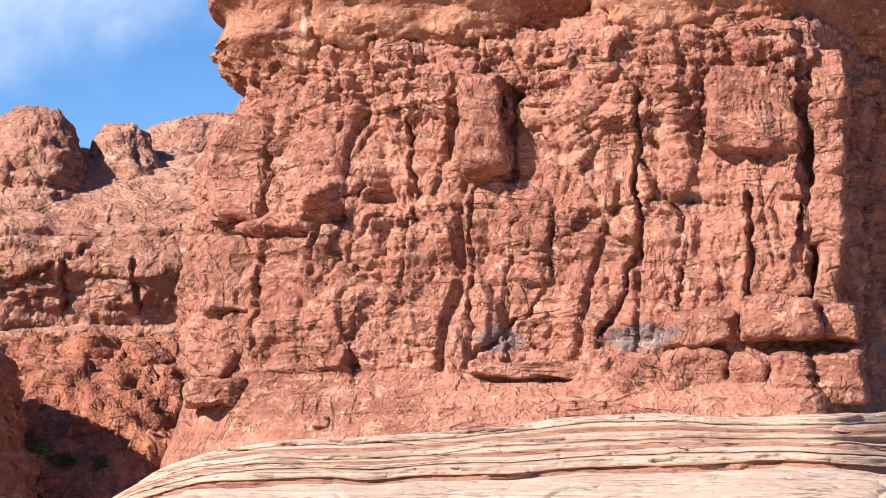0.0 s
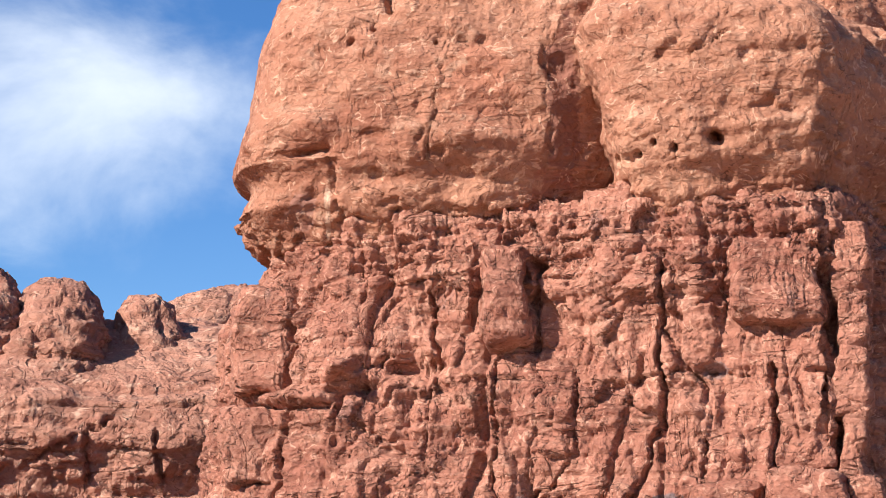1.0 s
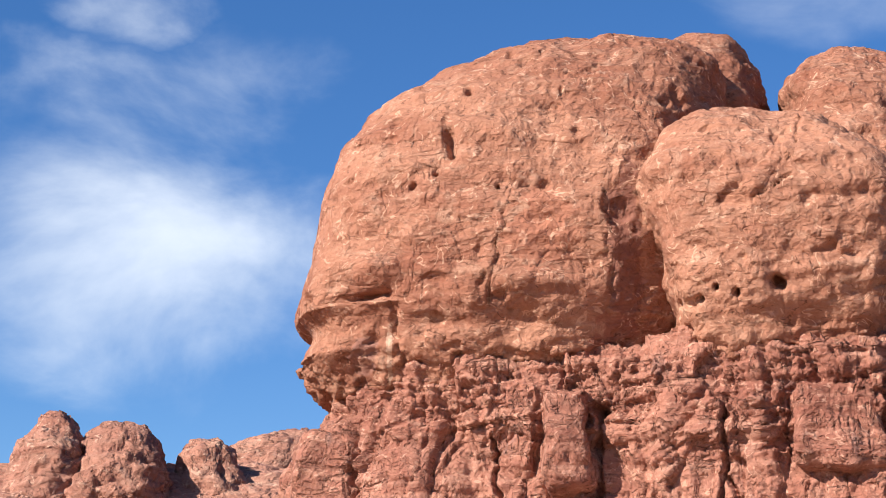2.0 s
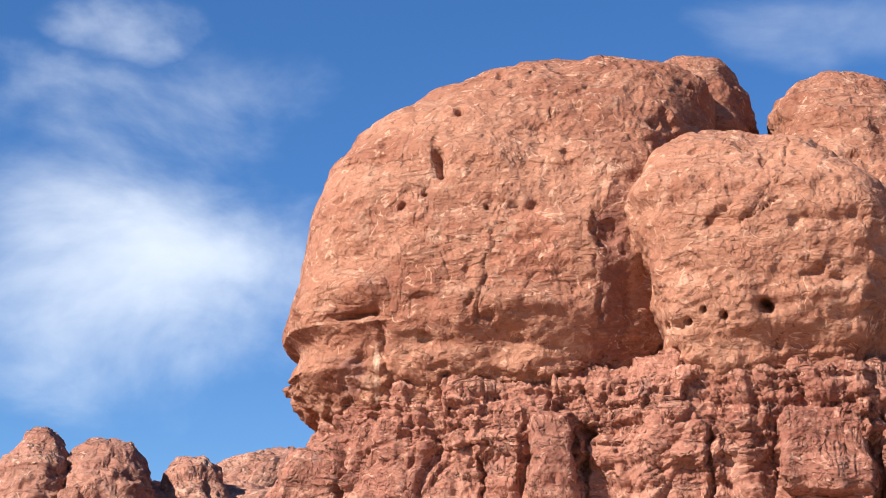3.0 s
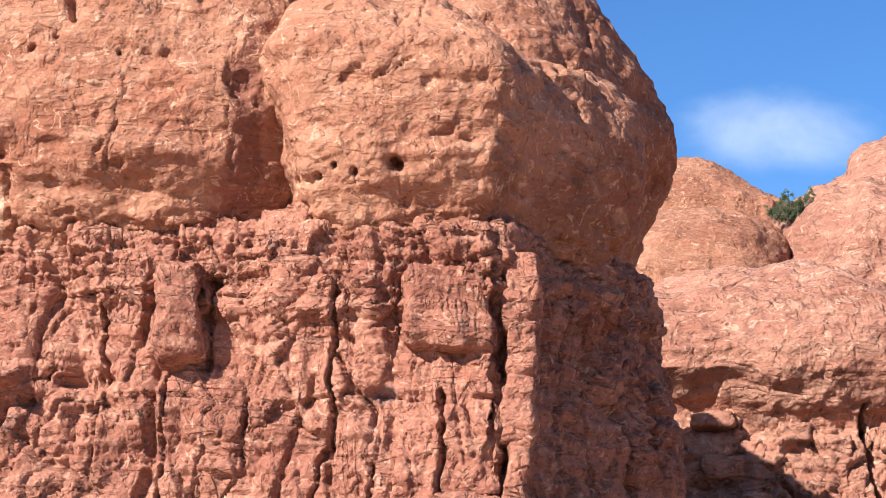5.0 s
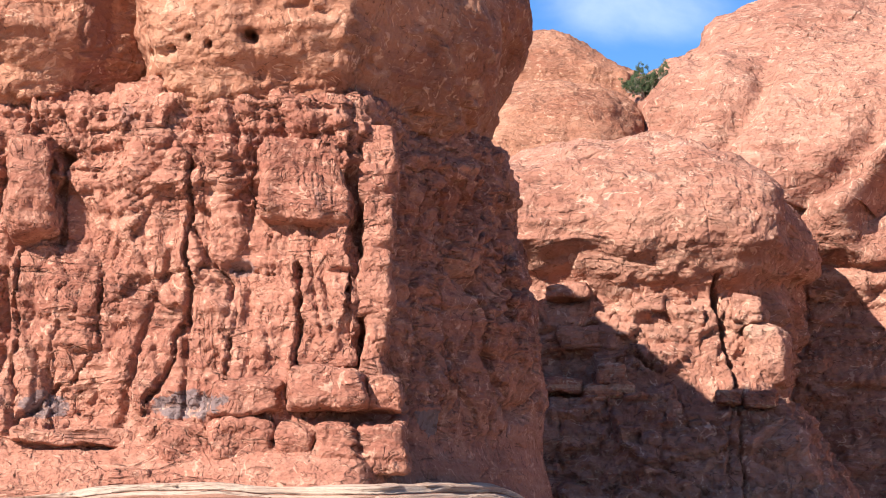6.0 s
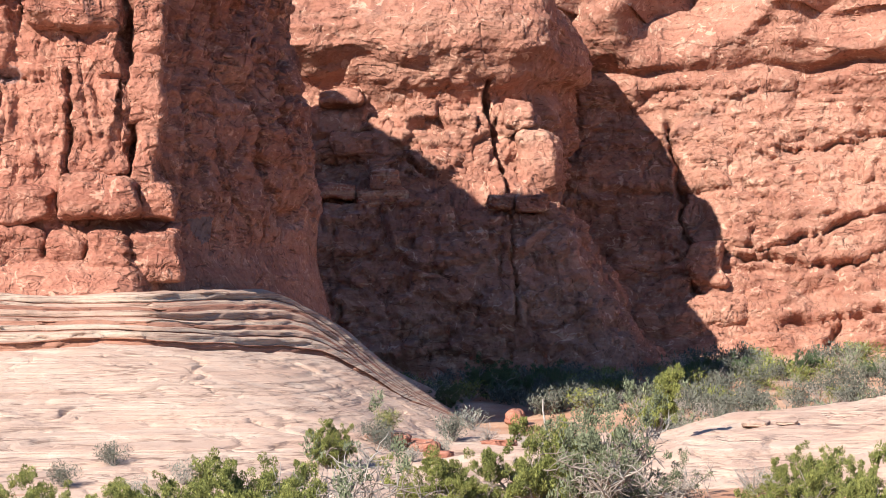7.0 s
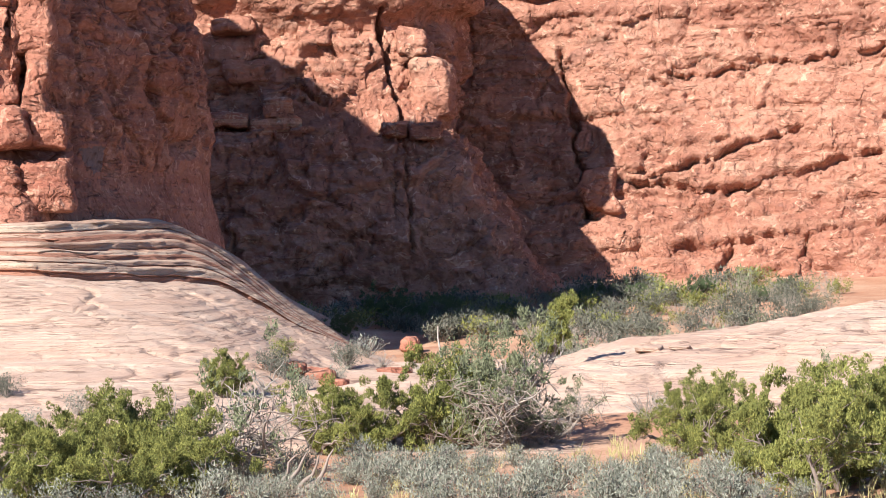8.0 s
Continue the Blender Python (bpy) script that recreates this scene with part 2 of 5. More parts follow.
def banded(name, cream, red, tint, above=None):
    """Pale slickrock with thin red beds that follow the height."""
    m = Nodes(name, 0.9)
    bed = m.noise(1.0, 3, 0.6, (0.035, 0.035, 3.1), 0.25, 4.0)
    thin = m.noise(1.0, 4, 0.6, (0.06, 0.06, 9.0), 0.35, 2.0)
    mid = m.noise(0.5, 6, 0.6, (1, 1, 2.0), 0.8)
    fine = m.noise(6.0, 6, 0.7, (1, 1, 1.5), 0.4)
    c = m.mix(m.ramp(mid, 0.35, 0.7), cream, tuple(p * q for p, q in zip(cream, (0.95, 0.86, 0.82))))
    if above is not None:
        tint = m.ramp(m.axis(2), above - 0.9, above + 0.4, 0.22, tint)
    c = m.mix(m.math("MULTIPLY", m.ramp(bed, 0.50, 0.60), tint), c, red)
    c = m.mix(m.math("MULTIPLY", m.ramp(thin, 0.50, 0.60), m.math("MULTIPLY", tint, 0.8)), c, tuple(0.5 * (a + b) for a, b in zip(cream, red)))
    c = m.mix(m.ramp(fine, 0.5, 0.3, 0, 0.35), c, tuple(p * 0.6 for p in red))
    seam = m.noise(1.0, 3, 0.55, (0.16, 0.16, 4.6), 0.5, 15.0)
    gap = m.noise(0.28, 4, 0.6, (1, 1, 1), 0.4, 25.0)
    dark = m.math("MULTIPLY", m.ramp(m.math("ABSOLUTE", m.math("SUBTRACT", seam, 0.5)), 0.022, 0.005), m.ramp(gap, 0.40, 0.52, 0.0, 0.85))
    c = m.mix(dark, c, tuple(p * 0.52 for p in red))
    blot = m.noise(0.22, 5, 0.65, (1, 1, 3), 0.7, 35.0)
    c = m.mix(m.ramp(blot, 0.50, 0.68, 0.0, 0.5), c, tuple(0.45 * p + 0.55 * q for p, q in zip(cream, red)))
    crust = m.t.nodes.new("ShaderNodeMath")
    crust.operation = "SNAP"
    m.put(crust.inputs[0], m.noise(0.9, 4, 0.6, (0.35, 0.35, 5.0), 0.8, 9.0))
    crust.inputs[1].default_value = 0.07
    m.bump((mid, 0.6, 0.25), (thin, 0.85, 0.15), (crust.outputs[0], 1.0, 0.8), (fine, 0.7, 0.05))
    return m.done(c)


LAYERS = banded("layered_slickrock", (0.46, 0.355, 0.275), (0.36, 0.21, 0.15), 0.8)
BED = banded("red_bed", (0.34, 0.175, 0.12), (0.25, 0.11, 0.075), 0.8)
SLICK = banded("pale_slickrock", (0.48, 0.355, 0.278), (0.42, 0.265, 0.195), 0.5)


def soil():
    m = Nodes("sandy_soil", 0.95)
    a = m.noise(0.35, 6, 0.6)
    b = m.noise(7.0, 5, 0.7)
    c = m.mix(m.ramp(a, 0.35, 0.7), (0.38, 0.195, 0.12), (0.48, 0.31, 0.21))
    c = m.mix(m.ramp(b, 0.52, 0.34, 0, 0.5), c, (0.24, 0.12, 0.075))
    m.bump((a, 0.4, 0.2), (b, 0.6, 0.05))
    return m.done(c)


SOIL = soil()


def leafy(name, dark, light, rough=0.75):
    m = Nodes(name, rough)
    g = m.t.nodes.new("ShaderNodeNewGeometry")
    o = m.t.nodes.new("ShaderNodeObjectInfo")
    n = m.noise(2.2, 3)
    c = m.mix(g.outputs["Random Per Island"], dark, light)
    c = m.mix(m.ramp(n, 0.4, 0.65, 0, 0.5), c, tuple(0.75 * p for p in dark))
    c = m.mix(m.math("MULTIPLY", o.outputs["Random"], 0.25), c, light)
    m.bsdf.inputs["Subsurface Weight"].default_value = 0.0
    return m.done(c)


JUNIPER = leafy("juniper_foliage", (0.050, 0.062, 0.016), (0.30, 0.30, 0.085))
PINYON = leafy("dark_foliage", (0.045, 0.068, 0.034), (0.115, 0.15, 0.068))
SAGE = leafy("sage_foliage", (0.055, 0.06, 0.045), (0.33, 0.335, 0.265))
GREYGREEN = leafy("greygreen_foliage", (0.075, 0.085, 0.048), (0.22, 0.235, 0.135))
THICKET_LEAF = leafy("dull_green_foliage", (0.06, 0.062, 0.046), (0.15, 0.15, 0.115))
GRASS = leafy("dry_grass", (0.26, 0.23, 0.09), (0.46, 0.41, 0.20))


def bark(name, a, b):
    m = Nodes(name, 0.9)
    n = m.noise(9.0, 4, 0.6, (1, 1, 0.25))
    m.bump((n, 0.5, 0.02))
    return m.done(m.mix(n, a, b))


BARK = bark("grey_bark", (0.12, 0.09, 0.075), (0.34, 0.28, 0.235))
DEADWOOD = bark("bleached_wood", (0.22, 0.18, 0.15), (0.44, 0.39, 0.34))
# ---- noise and shaping helpers ----
def rnd(ix, iy, iz, seed):
    h = (ix.astype(np.int64) * 374761393 + iy.astype(np.int64) * 668265263 + iz.astype(np.int64) * 2147483647 + seed * 144665) & 0xFFFFFFFF
    h = ((h ^ (h >> 13)) * 1274126177) & 0xFFFFFFFF
    h = ((h ^ (h >> 16)) * 2246822519) & 0xFFFFFFFF
    return ((h ^ (h >> 15)) & 0xFFFFFF) / float(0xFFFFFF)


def vnoise(p, seed=0):
    """Smooth noise in -1..1 at the points p (n, 3)."""
    i = np.floor(p)
    f = p - i
    w = f * f * f * (f * (f * 6 - 15) + 10)
    x, y, z = (i[:, k].astype(np.int64) for k in range(3))
    r = 0
    for a in (0, 1):
        for b in (0, 1):
            for c in (0, 1):
                k = (w[:, 0] if a else 1 - w[:, 0]) * (w[:, 1] if b else 1 - w[:, 1]) * (w[:, 2] if c else 1 - w[:, 2])
                r = r + k * rnd(x + a, y + b, z + c, seed)
    return r * 2 - 1


def fbm(p, scale, octaves=4, seed=0, stretch=(1, 1, 1), gain=0.5):
    q = p / scale * np.array(stretch)
    total, amp = 0, 1.0
    for k in range(octaves):
        total = total + amp * vnoise(q * 2.03 ** k + 17.3 * k, seed + k)
        amp *= gain
    return total


def cells(p, size, seed=0):
    """Worley cells: distance to the joint, and a random number for the cell."""
    q = p / np.array(size)
    i = np.floor(q).astype(np.int64)
    f1, f2, best = np.full(len(p), 9.0), np.full(len(p), 9.0), np.zeros(len(p))
    for a in (-1, 0, 1):
        for b in (-1, 0, 1):
            for c in (-1, 0, 1):
                x, y, z = i[:, 0] + a, i[:, 1] + b, i[:, 2] + c
                r = rnd(x, y, z, seed)
                d = np.maximum(np.maximum(np.abs(q[:, 0] - x - 0.15 - 0.7 * r), np.abs(q[:, 1] - y - 0.15 - 0.7 * rnd(x, y, z, seed + 1))),
                               np.abs(q[:, 2] - z - 0.15 - 0.7 * rnd(x, y, z, seed + 2)))
                near = d < f1
                f2 = np.where(near, f1, np.minimum(f2, d))
                best = np.where(near, rnd(x, y, z, seed + 3), best)
                f1 = np.where(near, d, f1)
    return f2 - f1, best


def facets(p, size, seed=0):
    """Broken rock: every cell a tilted plane at its own height, about -1..1."""
    q = p / np.array(size)
    q = q + 0.3 * np.stack([vnoise(q * 1.1, seed + k) for k in (11, 12, 13)], 1)
    i = np.floor(q).astype(np.int64)
    f1, val = np.full(len(p), 9.0), np.zeros(len(p))
    for a in (-1, 0, 1):
        for b in (-1, 0, 1):
            for c in (-1, 0, 1):
                x, y, z = i[:, 0] + a, i[:, 1] + b, i[:, 2] + c
                r = [rnd(x, y, z, seed + k) for k in range(3)]
                v = q - np.stack([x + r[0], y + r[1], z + r[2]], 1)
                d = (v * v).sum(1)
                near = d < f1
                t = (r[1] - 0.5) * 1.2 + (r[2] - 0.5) * 1.4 * v[:, 0] + (r[0] - 0.5) * 1.4 * v[:, 1] + (r[1] + r[2] - 1.15) * 1.1 * v[:, 2]
                val = np.where(near, t, val)
                f1 = np.where(near, d, f1)
    return val


def creases(p, scale, seed=0, stretch=(1, 1, 1), wide=0.16, octaves=2):
    """Sharp worn furrows along winding lines, 0 to -1."""
    total, amp = 0, 1.0
    for k in range(octaves):
        q = p / scale * np.array(stretch) * 2.1 ** k
        q = q + 0.35 * np.stack([vnoise(q * 0.9 + 5.1, seed + 20 + j) for j in range(3)], 1)
        n = vnoise(q, seed + k) + 0.35 * vnoise(q * 2.3, seed + 7 + k)
        total = total - amp * np.clip(1 - np.abs(n) / wide, 0, 1) ** 1.3 * (0.55 + 0.6 * vnoise(q * 0.7 + 31, seed + 3))
        amp *= 0.5
    return total


def step(x, a, b):
    t = np.clip((x - a) / (b - a), 0, 1)
    return t * t * (3 - 2 * t)


def table(x, rows, col):
    """Reads a short table of rows, sorted by their first number."""
    return np.interp(x, [r[0] for r in rows], [r[col] for r in rows])


def terraced(z, rise, sharp=0.8):
    """Turns a slope into low steps of that rise."""
    k = z / rise
    f = k - np.floor(k)
    return rise * (np.floor(k) + (1 - sharp) * f + sharp * step(f, 0.72, 1.0)) - rise * 0.36 * sharp


def place(az, el, d):
    """A point d metres away on the ground plan, at a heading and an elevation in degrees as the eye sees it."""
    a = radians(az)
    return Vector((d * math.sin(a), d * math.cos(a), 1.6 + d * math.tan(radians(el))))


def link_mesh(name, verts, faces, material, smooth=True):
    me = bpy.data.meshes.new(name)
    verts = np.asarray(verts, dtype=np.float32)
    faces = np.asarray(faces, dtype=np.int32)
    n = faces.shape[1]
    me.vertices.add(len(verts))
    me.vertices.foreach_set("co", verts.ravel())
    me.loops.add(faces.size)
    me.loops.foreach_set("vertex_index", faces.ravel())
    me.polygons.add(len(faces))
    me.polygons.foreach_set("loop_start", np.arange(0, faces.size, n, dtype=np.int32))
    me.polygons.foreach_set("use_smooth", np.full(len(faces), smooth))
    me.materials.append(material)
    me.update()
    me.validate()
    return new(name, me)


def under(ob, parent):
    """Makes ob a part of parent and leaves it where it is."""
    if parent is not None:
        ob.parent = parent
        ob.matrix_parent_inverse = parent.matrix_basis.inverted()
    return ob


def thing(name, spot, label, category, group="", kind=""):
    e = new(name)
    e.location = spot
    e.empty_display_size = 0.5
    e.matrix_basis = Matrix.Translation(spot)
    return tagged(e, label, category, group, kind)


def grid_faces(rows, cols, wrap):
    r = np.arange(rows - 1)[:, None] * cols
    c = np.arange(cols if wrap else cols - 1)[None, :]
    n = (c + 1) % cols
    return np.stack([r + c, r + n, r + cols + n, r + cols + c], -1).reshape(-1, 4)


def grid_normals(P, wrap):
    if wrap:
        du = np.roll(P, -1, 1) - np.roll(P, 1, 1)
    else:
        du = np.gradient(P, axis=1)
    n = np.cross(du, np.gradient(P, axis=0))
    return n / np.maximum(np.linalg.norm(n, axis=2, keepdims=True), 1e-9)


def rounded_plan(corners, times):
    p = np.array(corners, float)
    for _ in range(times):
        q = np.roll(p, -1, 0)
        p = np.stack([0.75 * p + 0.25 * q, 0.25 * p + 0.75 * q], 1).reshape(-1, 2)
    p[:, 0] = (p[:, 0] - p[:, 0].min()) / np.ptp(p[:, 0])
    p[:, 1] = (p[:, 1] - p[:, 1].min()) / np.ptp(p[:, 1])
    return p


DOME = [(0, 0.75), (0, 0.3), (0.14, 0.06), (0.34, 0), (0.66, 0), (0.86, 0.06), (1, 0.3), (1, 0.75), (0.8, 1), (0.2, 1)]


def rock_body(name, rows, plan, h, relief, material, parent=None, rounding=2, dip=0.0, ease=0.5, close=(0.0, 1.0)):
    """A rock mass. rows: from the foot up, (elevation, left heading, right heading, near distance, far distance) in degrees and
    metres from the standpoint; plan: its outline from above in 0..1. relief(points, headings, elevations) pushes the skin out."""
    rows = sorted(rows)
    el = np.array([r[0] for r in rows])
    mid = np.array([0.65 * r[3] + 0.35 * r[4] for r in rows])
    key = np.array([[m * math.tan(radians(r[0])) + 1.6, *r[1:]] for r, m in zip(rows, mid)])
    wid = np.radians(key[:, 2] - key[:, 1]) * mid / 2
    run = np.concatenate([[0], np.cumsum(np.hypot(np.diff(key[:, 0]), np.diff(wid)) + 1e-6)])
    n = max(6, int(run[-1] / h))
    s = np.linspace(0, run[-1], n + 1)
    K = np.stack([np.interp(s, run, key[:, c]) for c in range(5)], 1)
    w = max(1, int(ease / h))
    if w > 1:
        kern = np.hanning(2 * w + 1)
        kern /= kern.sum()
        for c in range(5):
            K[:, c] = np.convolve(np.pad(K[:, c], w, mode="reflect", reflect_type="odd"), kern, "valid")
    p = rounded_plan(plan, rounding)
    big = np.argmax(wid)
    size = np.array([2 * wid[big], key[big, 4] - key[big, 3]])
    q = np.vstack([p, p[:1]])
    seg = np.linalg.norm(np.diff(q, axis=0) * size, axis=1)
    far = (q[:-1, 1] + q[1:, 1]) / 2
    across = (q[:-1, 0] + q[1:, 0]) / 2
    dens = seg / h * np.where((far < 0.62) & (across >= close[0]) & (across <= close[1]), 1.0, 0.2)
    cum = np.concatenate([[0], np.cumsum(dens)])
    m = int(cum[-1])
    u = np.linspace(0, cum[-1], m, endpoint=False)
    ps, pq = np.interp(u, cum, q[:, 0]), np.interp(u, cum, q[:, 1])
    az = np.radians(K[:, 1:2] + (K[:, 2:3] - K[:, 1:2]) * ps)
    d = K[:, 3:4] + (K[:, 4:5] - K[:, 3:4]) * pq
    z = K[:, 0:1] + dip * (ps - 0.5)
    P = np.stack([d * np.sin(az), d * np.cos(az), np.broadcast_to(z, d.shape)], 2)
    N = grid_normals(P, True)
    c = P.mean((0, 1))
    if ((P - c) * N).sum() < 0:
        N = -N
    flat = P.reshape(-1, 3)
    amt = relief(flat, np.degrees(az).ravel(), np.degrees(np.arctan2(flat[:, 2] - 1.6, d.ravel())))
    P = P + N * amt.reshape(d.shape)[..., None]
    V = np.vstack([P.reshape(-1, 3), P[-1].mean(0, keepdims=True)])
    F = grid_faces(len(K), m, True)
    last = (len(K) - 1) * m + np.arange(m)
    cap = np.stack([last, np.roll(last, -1), np.full(m, len(V) - 1), np.full(m, len(V) - 1)], 1)
    ob = link_mesh_mixed(name, V, F, cap[:, :3], material)
    return under(ob, parent)


def link_mesh_mixed(name, V, quads, tris, material):
    # one sense of turning for all: outward, as seen from the middle
    a, b, c = (V[quads[:, k]] for k in range(3))
    n = np.cross(b - a, c - a)
    if ((a - V.mean(0)) * n).sum() < 0:
        quads, tris = quads[:, ::-1], tris[:, ::-1]
    me = bpy.data.meshes.new(name)
    me.vertices.add(len(V))
    me.vertices.foreach_set("co", V.astype(np.float32).ravel())
    loops = np.concatenate([quads.ravel(), tris.ravel()]).astype(np.int32)
    start = np.concatenate([np.arange(len(quads)) * 4, len(quads) * 4 + np.arange(len(tris)) * 3]).astype(np.int32)
    me.loops.add(len(loops))
    me.loops.foreach_set("vertex_index", loops)
    me.polygons.add(len(start))
    me.polygons.foreach_set("loop_start", start)
    me.polygons.foreach_set("use_smooth", np.ones(len(start), bool))
    me.materials.append(material)
    me.update()
    me.validate()
    return new(name, me)


def cube_ball(n, power):
    """A rounded cube: points on a cube's skin drawn in to a superellipsoid."""
    g = np.linspace(-1, 1, n)
    A, B = np.meshgrid(g, g, indexing="ij")
    V, F = [], []
    for k in range(3):
        for sgn in (-1, 1):
            f = np.zeros((n, n, 3))
            f[..., k], f[..., (k + 1) % 3], f[..., (k + 2) % 3] = sgn, A * sgn, B
            F.append(grid_faces(n, n, False) + len(V) * n * n)
            V.append(f.reshape(-1, 3))
    V = np.vstack(V)
    V = V / (np.abs(V) ** power).sum(1, keepdims=True) ** (1 / power)
    key = np.round(V, 5)
    _, first, inv = np.unique(key, axis=0, return_index=True, return_inverse=True)
    return V[first], inv.ravel()[np.vstack(F)]


BALLS = {}


def stone(name, centre, size, material, parent=None, turn=0.0, lean=0.0, power=5, n=18, rough=0.12, seed=0, beds=0.06):
    """One weathered block or boulder with its own uneven skin."""
    if (n, power) not in BALLS:
        BALLS[n, power] = cube_ball(n, power)
    V, F = BALLS[n, power]
    P = V * np.array(size) / 2
    world_p = P + np.array(centre) + seed * 3.7
    s = min(size)
    lump = fbm(world_p, 0.9 * s, 4, 40 + seed) * rough * s
    bed = fbm(world_p, 1.0, 3, 60 + seed, (0.25, 0.25, 3.0)) * beds
    out = V / np.linalg.norm(V, axis=1, keepdims=True)
    if name != "boulder":
        P = P + 0.13 * s * np.stack([fbm(world_p, 1.1 * s + 0.4, 2, 80 + seed + k) for k in (0, 3, 6)], 1) * np.array([1.3, 1, 1.3])
    chip = facets(world_p, (0.34 * s + 0.25,) * 3, 90 + seed) * (0.05 * s + 0.02)
    P = P + out * (lump + bed + chip)[:, None]
    m = np.array(Euler((radians(lean), 0, radians(-turn))).to_matrix())
    ob = link_mesh(name, P @ m.T + np.array(centre), F, material)
    return under(ob, parent)


def box_block(name, a0, a1, e0, e1, d, deep, material, parent=None, seed=0, lean=0.0, power=6, n=22, rough=0.09, beds=0.07):
    """A block that fills a window of headings and elevations, d metres off at its middle."""
    c = place((a0 + a1) / 2, (e0 + e1) / 2, d)
    w = d * math.tan(radians(a1 - a0))
    hgt = d * (math.tan(radians(e1)) - math.tan(radians(e0)))
    return stone(name, c, (w, deep, hgt), material, parent, (a0 + a1) / 2, lean, power, n, rough, seed, beds)


def groove(az, el, a0, e0, a1, e1, width, depth):
    """A wide, worn-smooth furrow."""
    da, de = a1 - a0, e1 - e0
    ln = math.hypot(da, de)
    t = ((az - a0) * da + (el - e0) * de) / ln ** 2
    side = ((az - a0) * de - (el - e0) * da) / ln + 0.12 * np.sin(t * 7)
    return -depth * step(t, -0.1, 0.15) * (1 - step(t, 0.85, 1.1)) * np.exp(-(side / width) ** 2)


def crack(az, el, a0, e0, a1, e1, width, depth, seed=0):
    """A joint from (a0, e0) to (a1, e1): how far it cuts in at each point."""
    da, de = a1 - a0, e1 - e0
    ln = math.hypot(da, de)
    t = ((az - a0) * da + (el - e0) * de) / ln ** 2
    side = ((az - a0) * de - (el - e0) * da) / ln
    q = np.stack([t * ln * 2.2, np.full_like(t, seed * 9.1), np.zeros_like(t)], 1)
    side = side + 0.10 * vnoise(q, seed) + 0.05 * vnoise(q * 3.1, seed + 5)
    w = width * (0.8 + 0.75 * vnoise(q * 1.7, seed + 9))
    ends = step(t, -0.02, 0.06) * (1 - step(t, 0.94, 1.02)) * (0.8 + 0.45 * vnoise(q * 0.8, seed + 13))
    cut = -depth * ends * np.exp(-np.abs(side / np.maximum(w, 0.02)) ** 3)
    # an upright joint has a proud, rounded shoulder on one side
    if abs(de) > abs(da):
        cut = cut + 0.42 * min(depth, 0.9) * ends * step(side * (1 if de < 0 else -1), 0.0, 0.10) * np.exp(-np.abs(side) / 0.45)
    return cut
# ---- the rock tower ----
tower = thing("rock_tower", place(4, 1, 90), "tall red sandstone tower with bulging domes over a jointed shaft", "rock formation")


def smooth_relief(seed, lump=0.55, scoop=0.16):
    def f(p, az, el):
        r = lump * fbm(p, 7.0, 3, seed) + scoop * fbm(p, 1.6, 4, seed + 20, (1, 1, 1.4))
        r = r - 0.22 * step(fbm(p, 0.95, 2, seed + 31, (1, 1, 1.2)), 0.62, 0.95)
        beds = fbm(p, 1.0, 3, seed + 41, (0.12, 0.12, 1.3))
        r = r + 0.10 * creases(p, 3.6, seed + 61, (1, 1, 0.55), 0.14) * step(fbm(p, 5.0, 2, seed + 66), -0.3, 0.3)
        return r + 0.07 * beds + 0.07 * facets(p, (1.9, 1.9, 1.2), seed + 50) + 0.03 * facets(p, (0.6, 0.6, 0.45), seed + 55)
    return f


def broken(p, seed, size=(2.6, 2.6, 2.2), offset=0.5, joint=0.35, wide=0.09):
    w = p + 0.5 * np.stack([fbm(p, 2.5, 2, seed + k) for k in (1, 2, 3)], 1)
    edge, tone = cells(w, size, seed)
    return offset * (tone - 0.5) - joint * (1 - step(edge, 0.0, wide)) + 0.35 * offset * facets(p, tuple(0.42 * k for k in size), seed + 70) + 0.16 * offset * facets(p, tuple(0.18 * k for k in size), seed + 80)


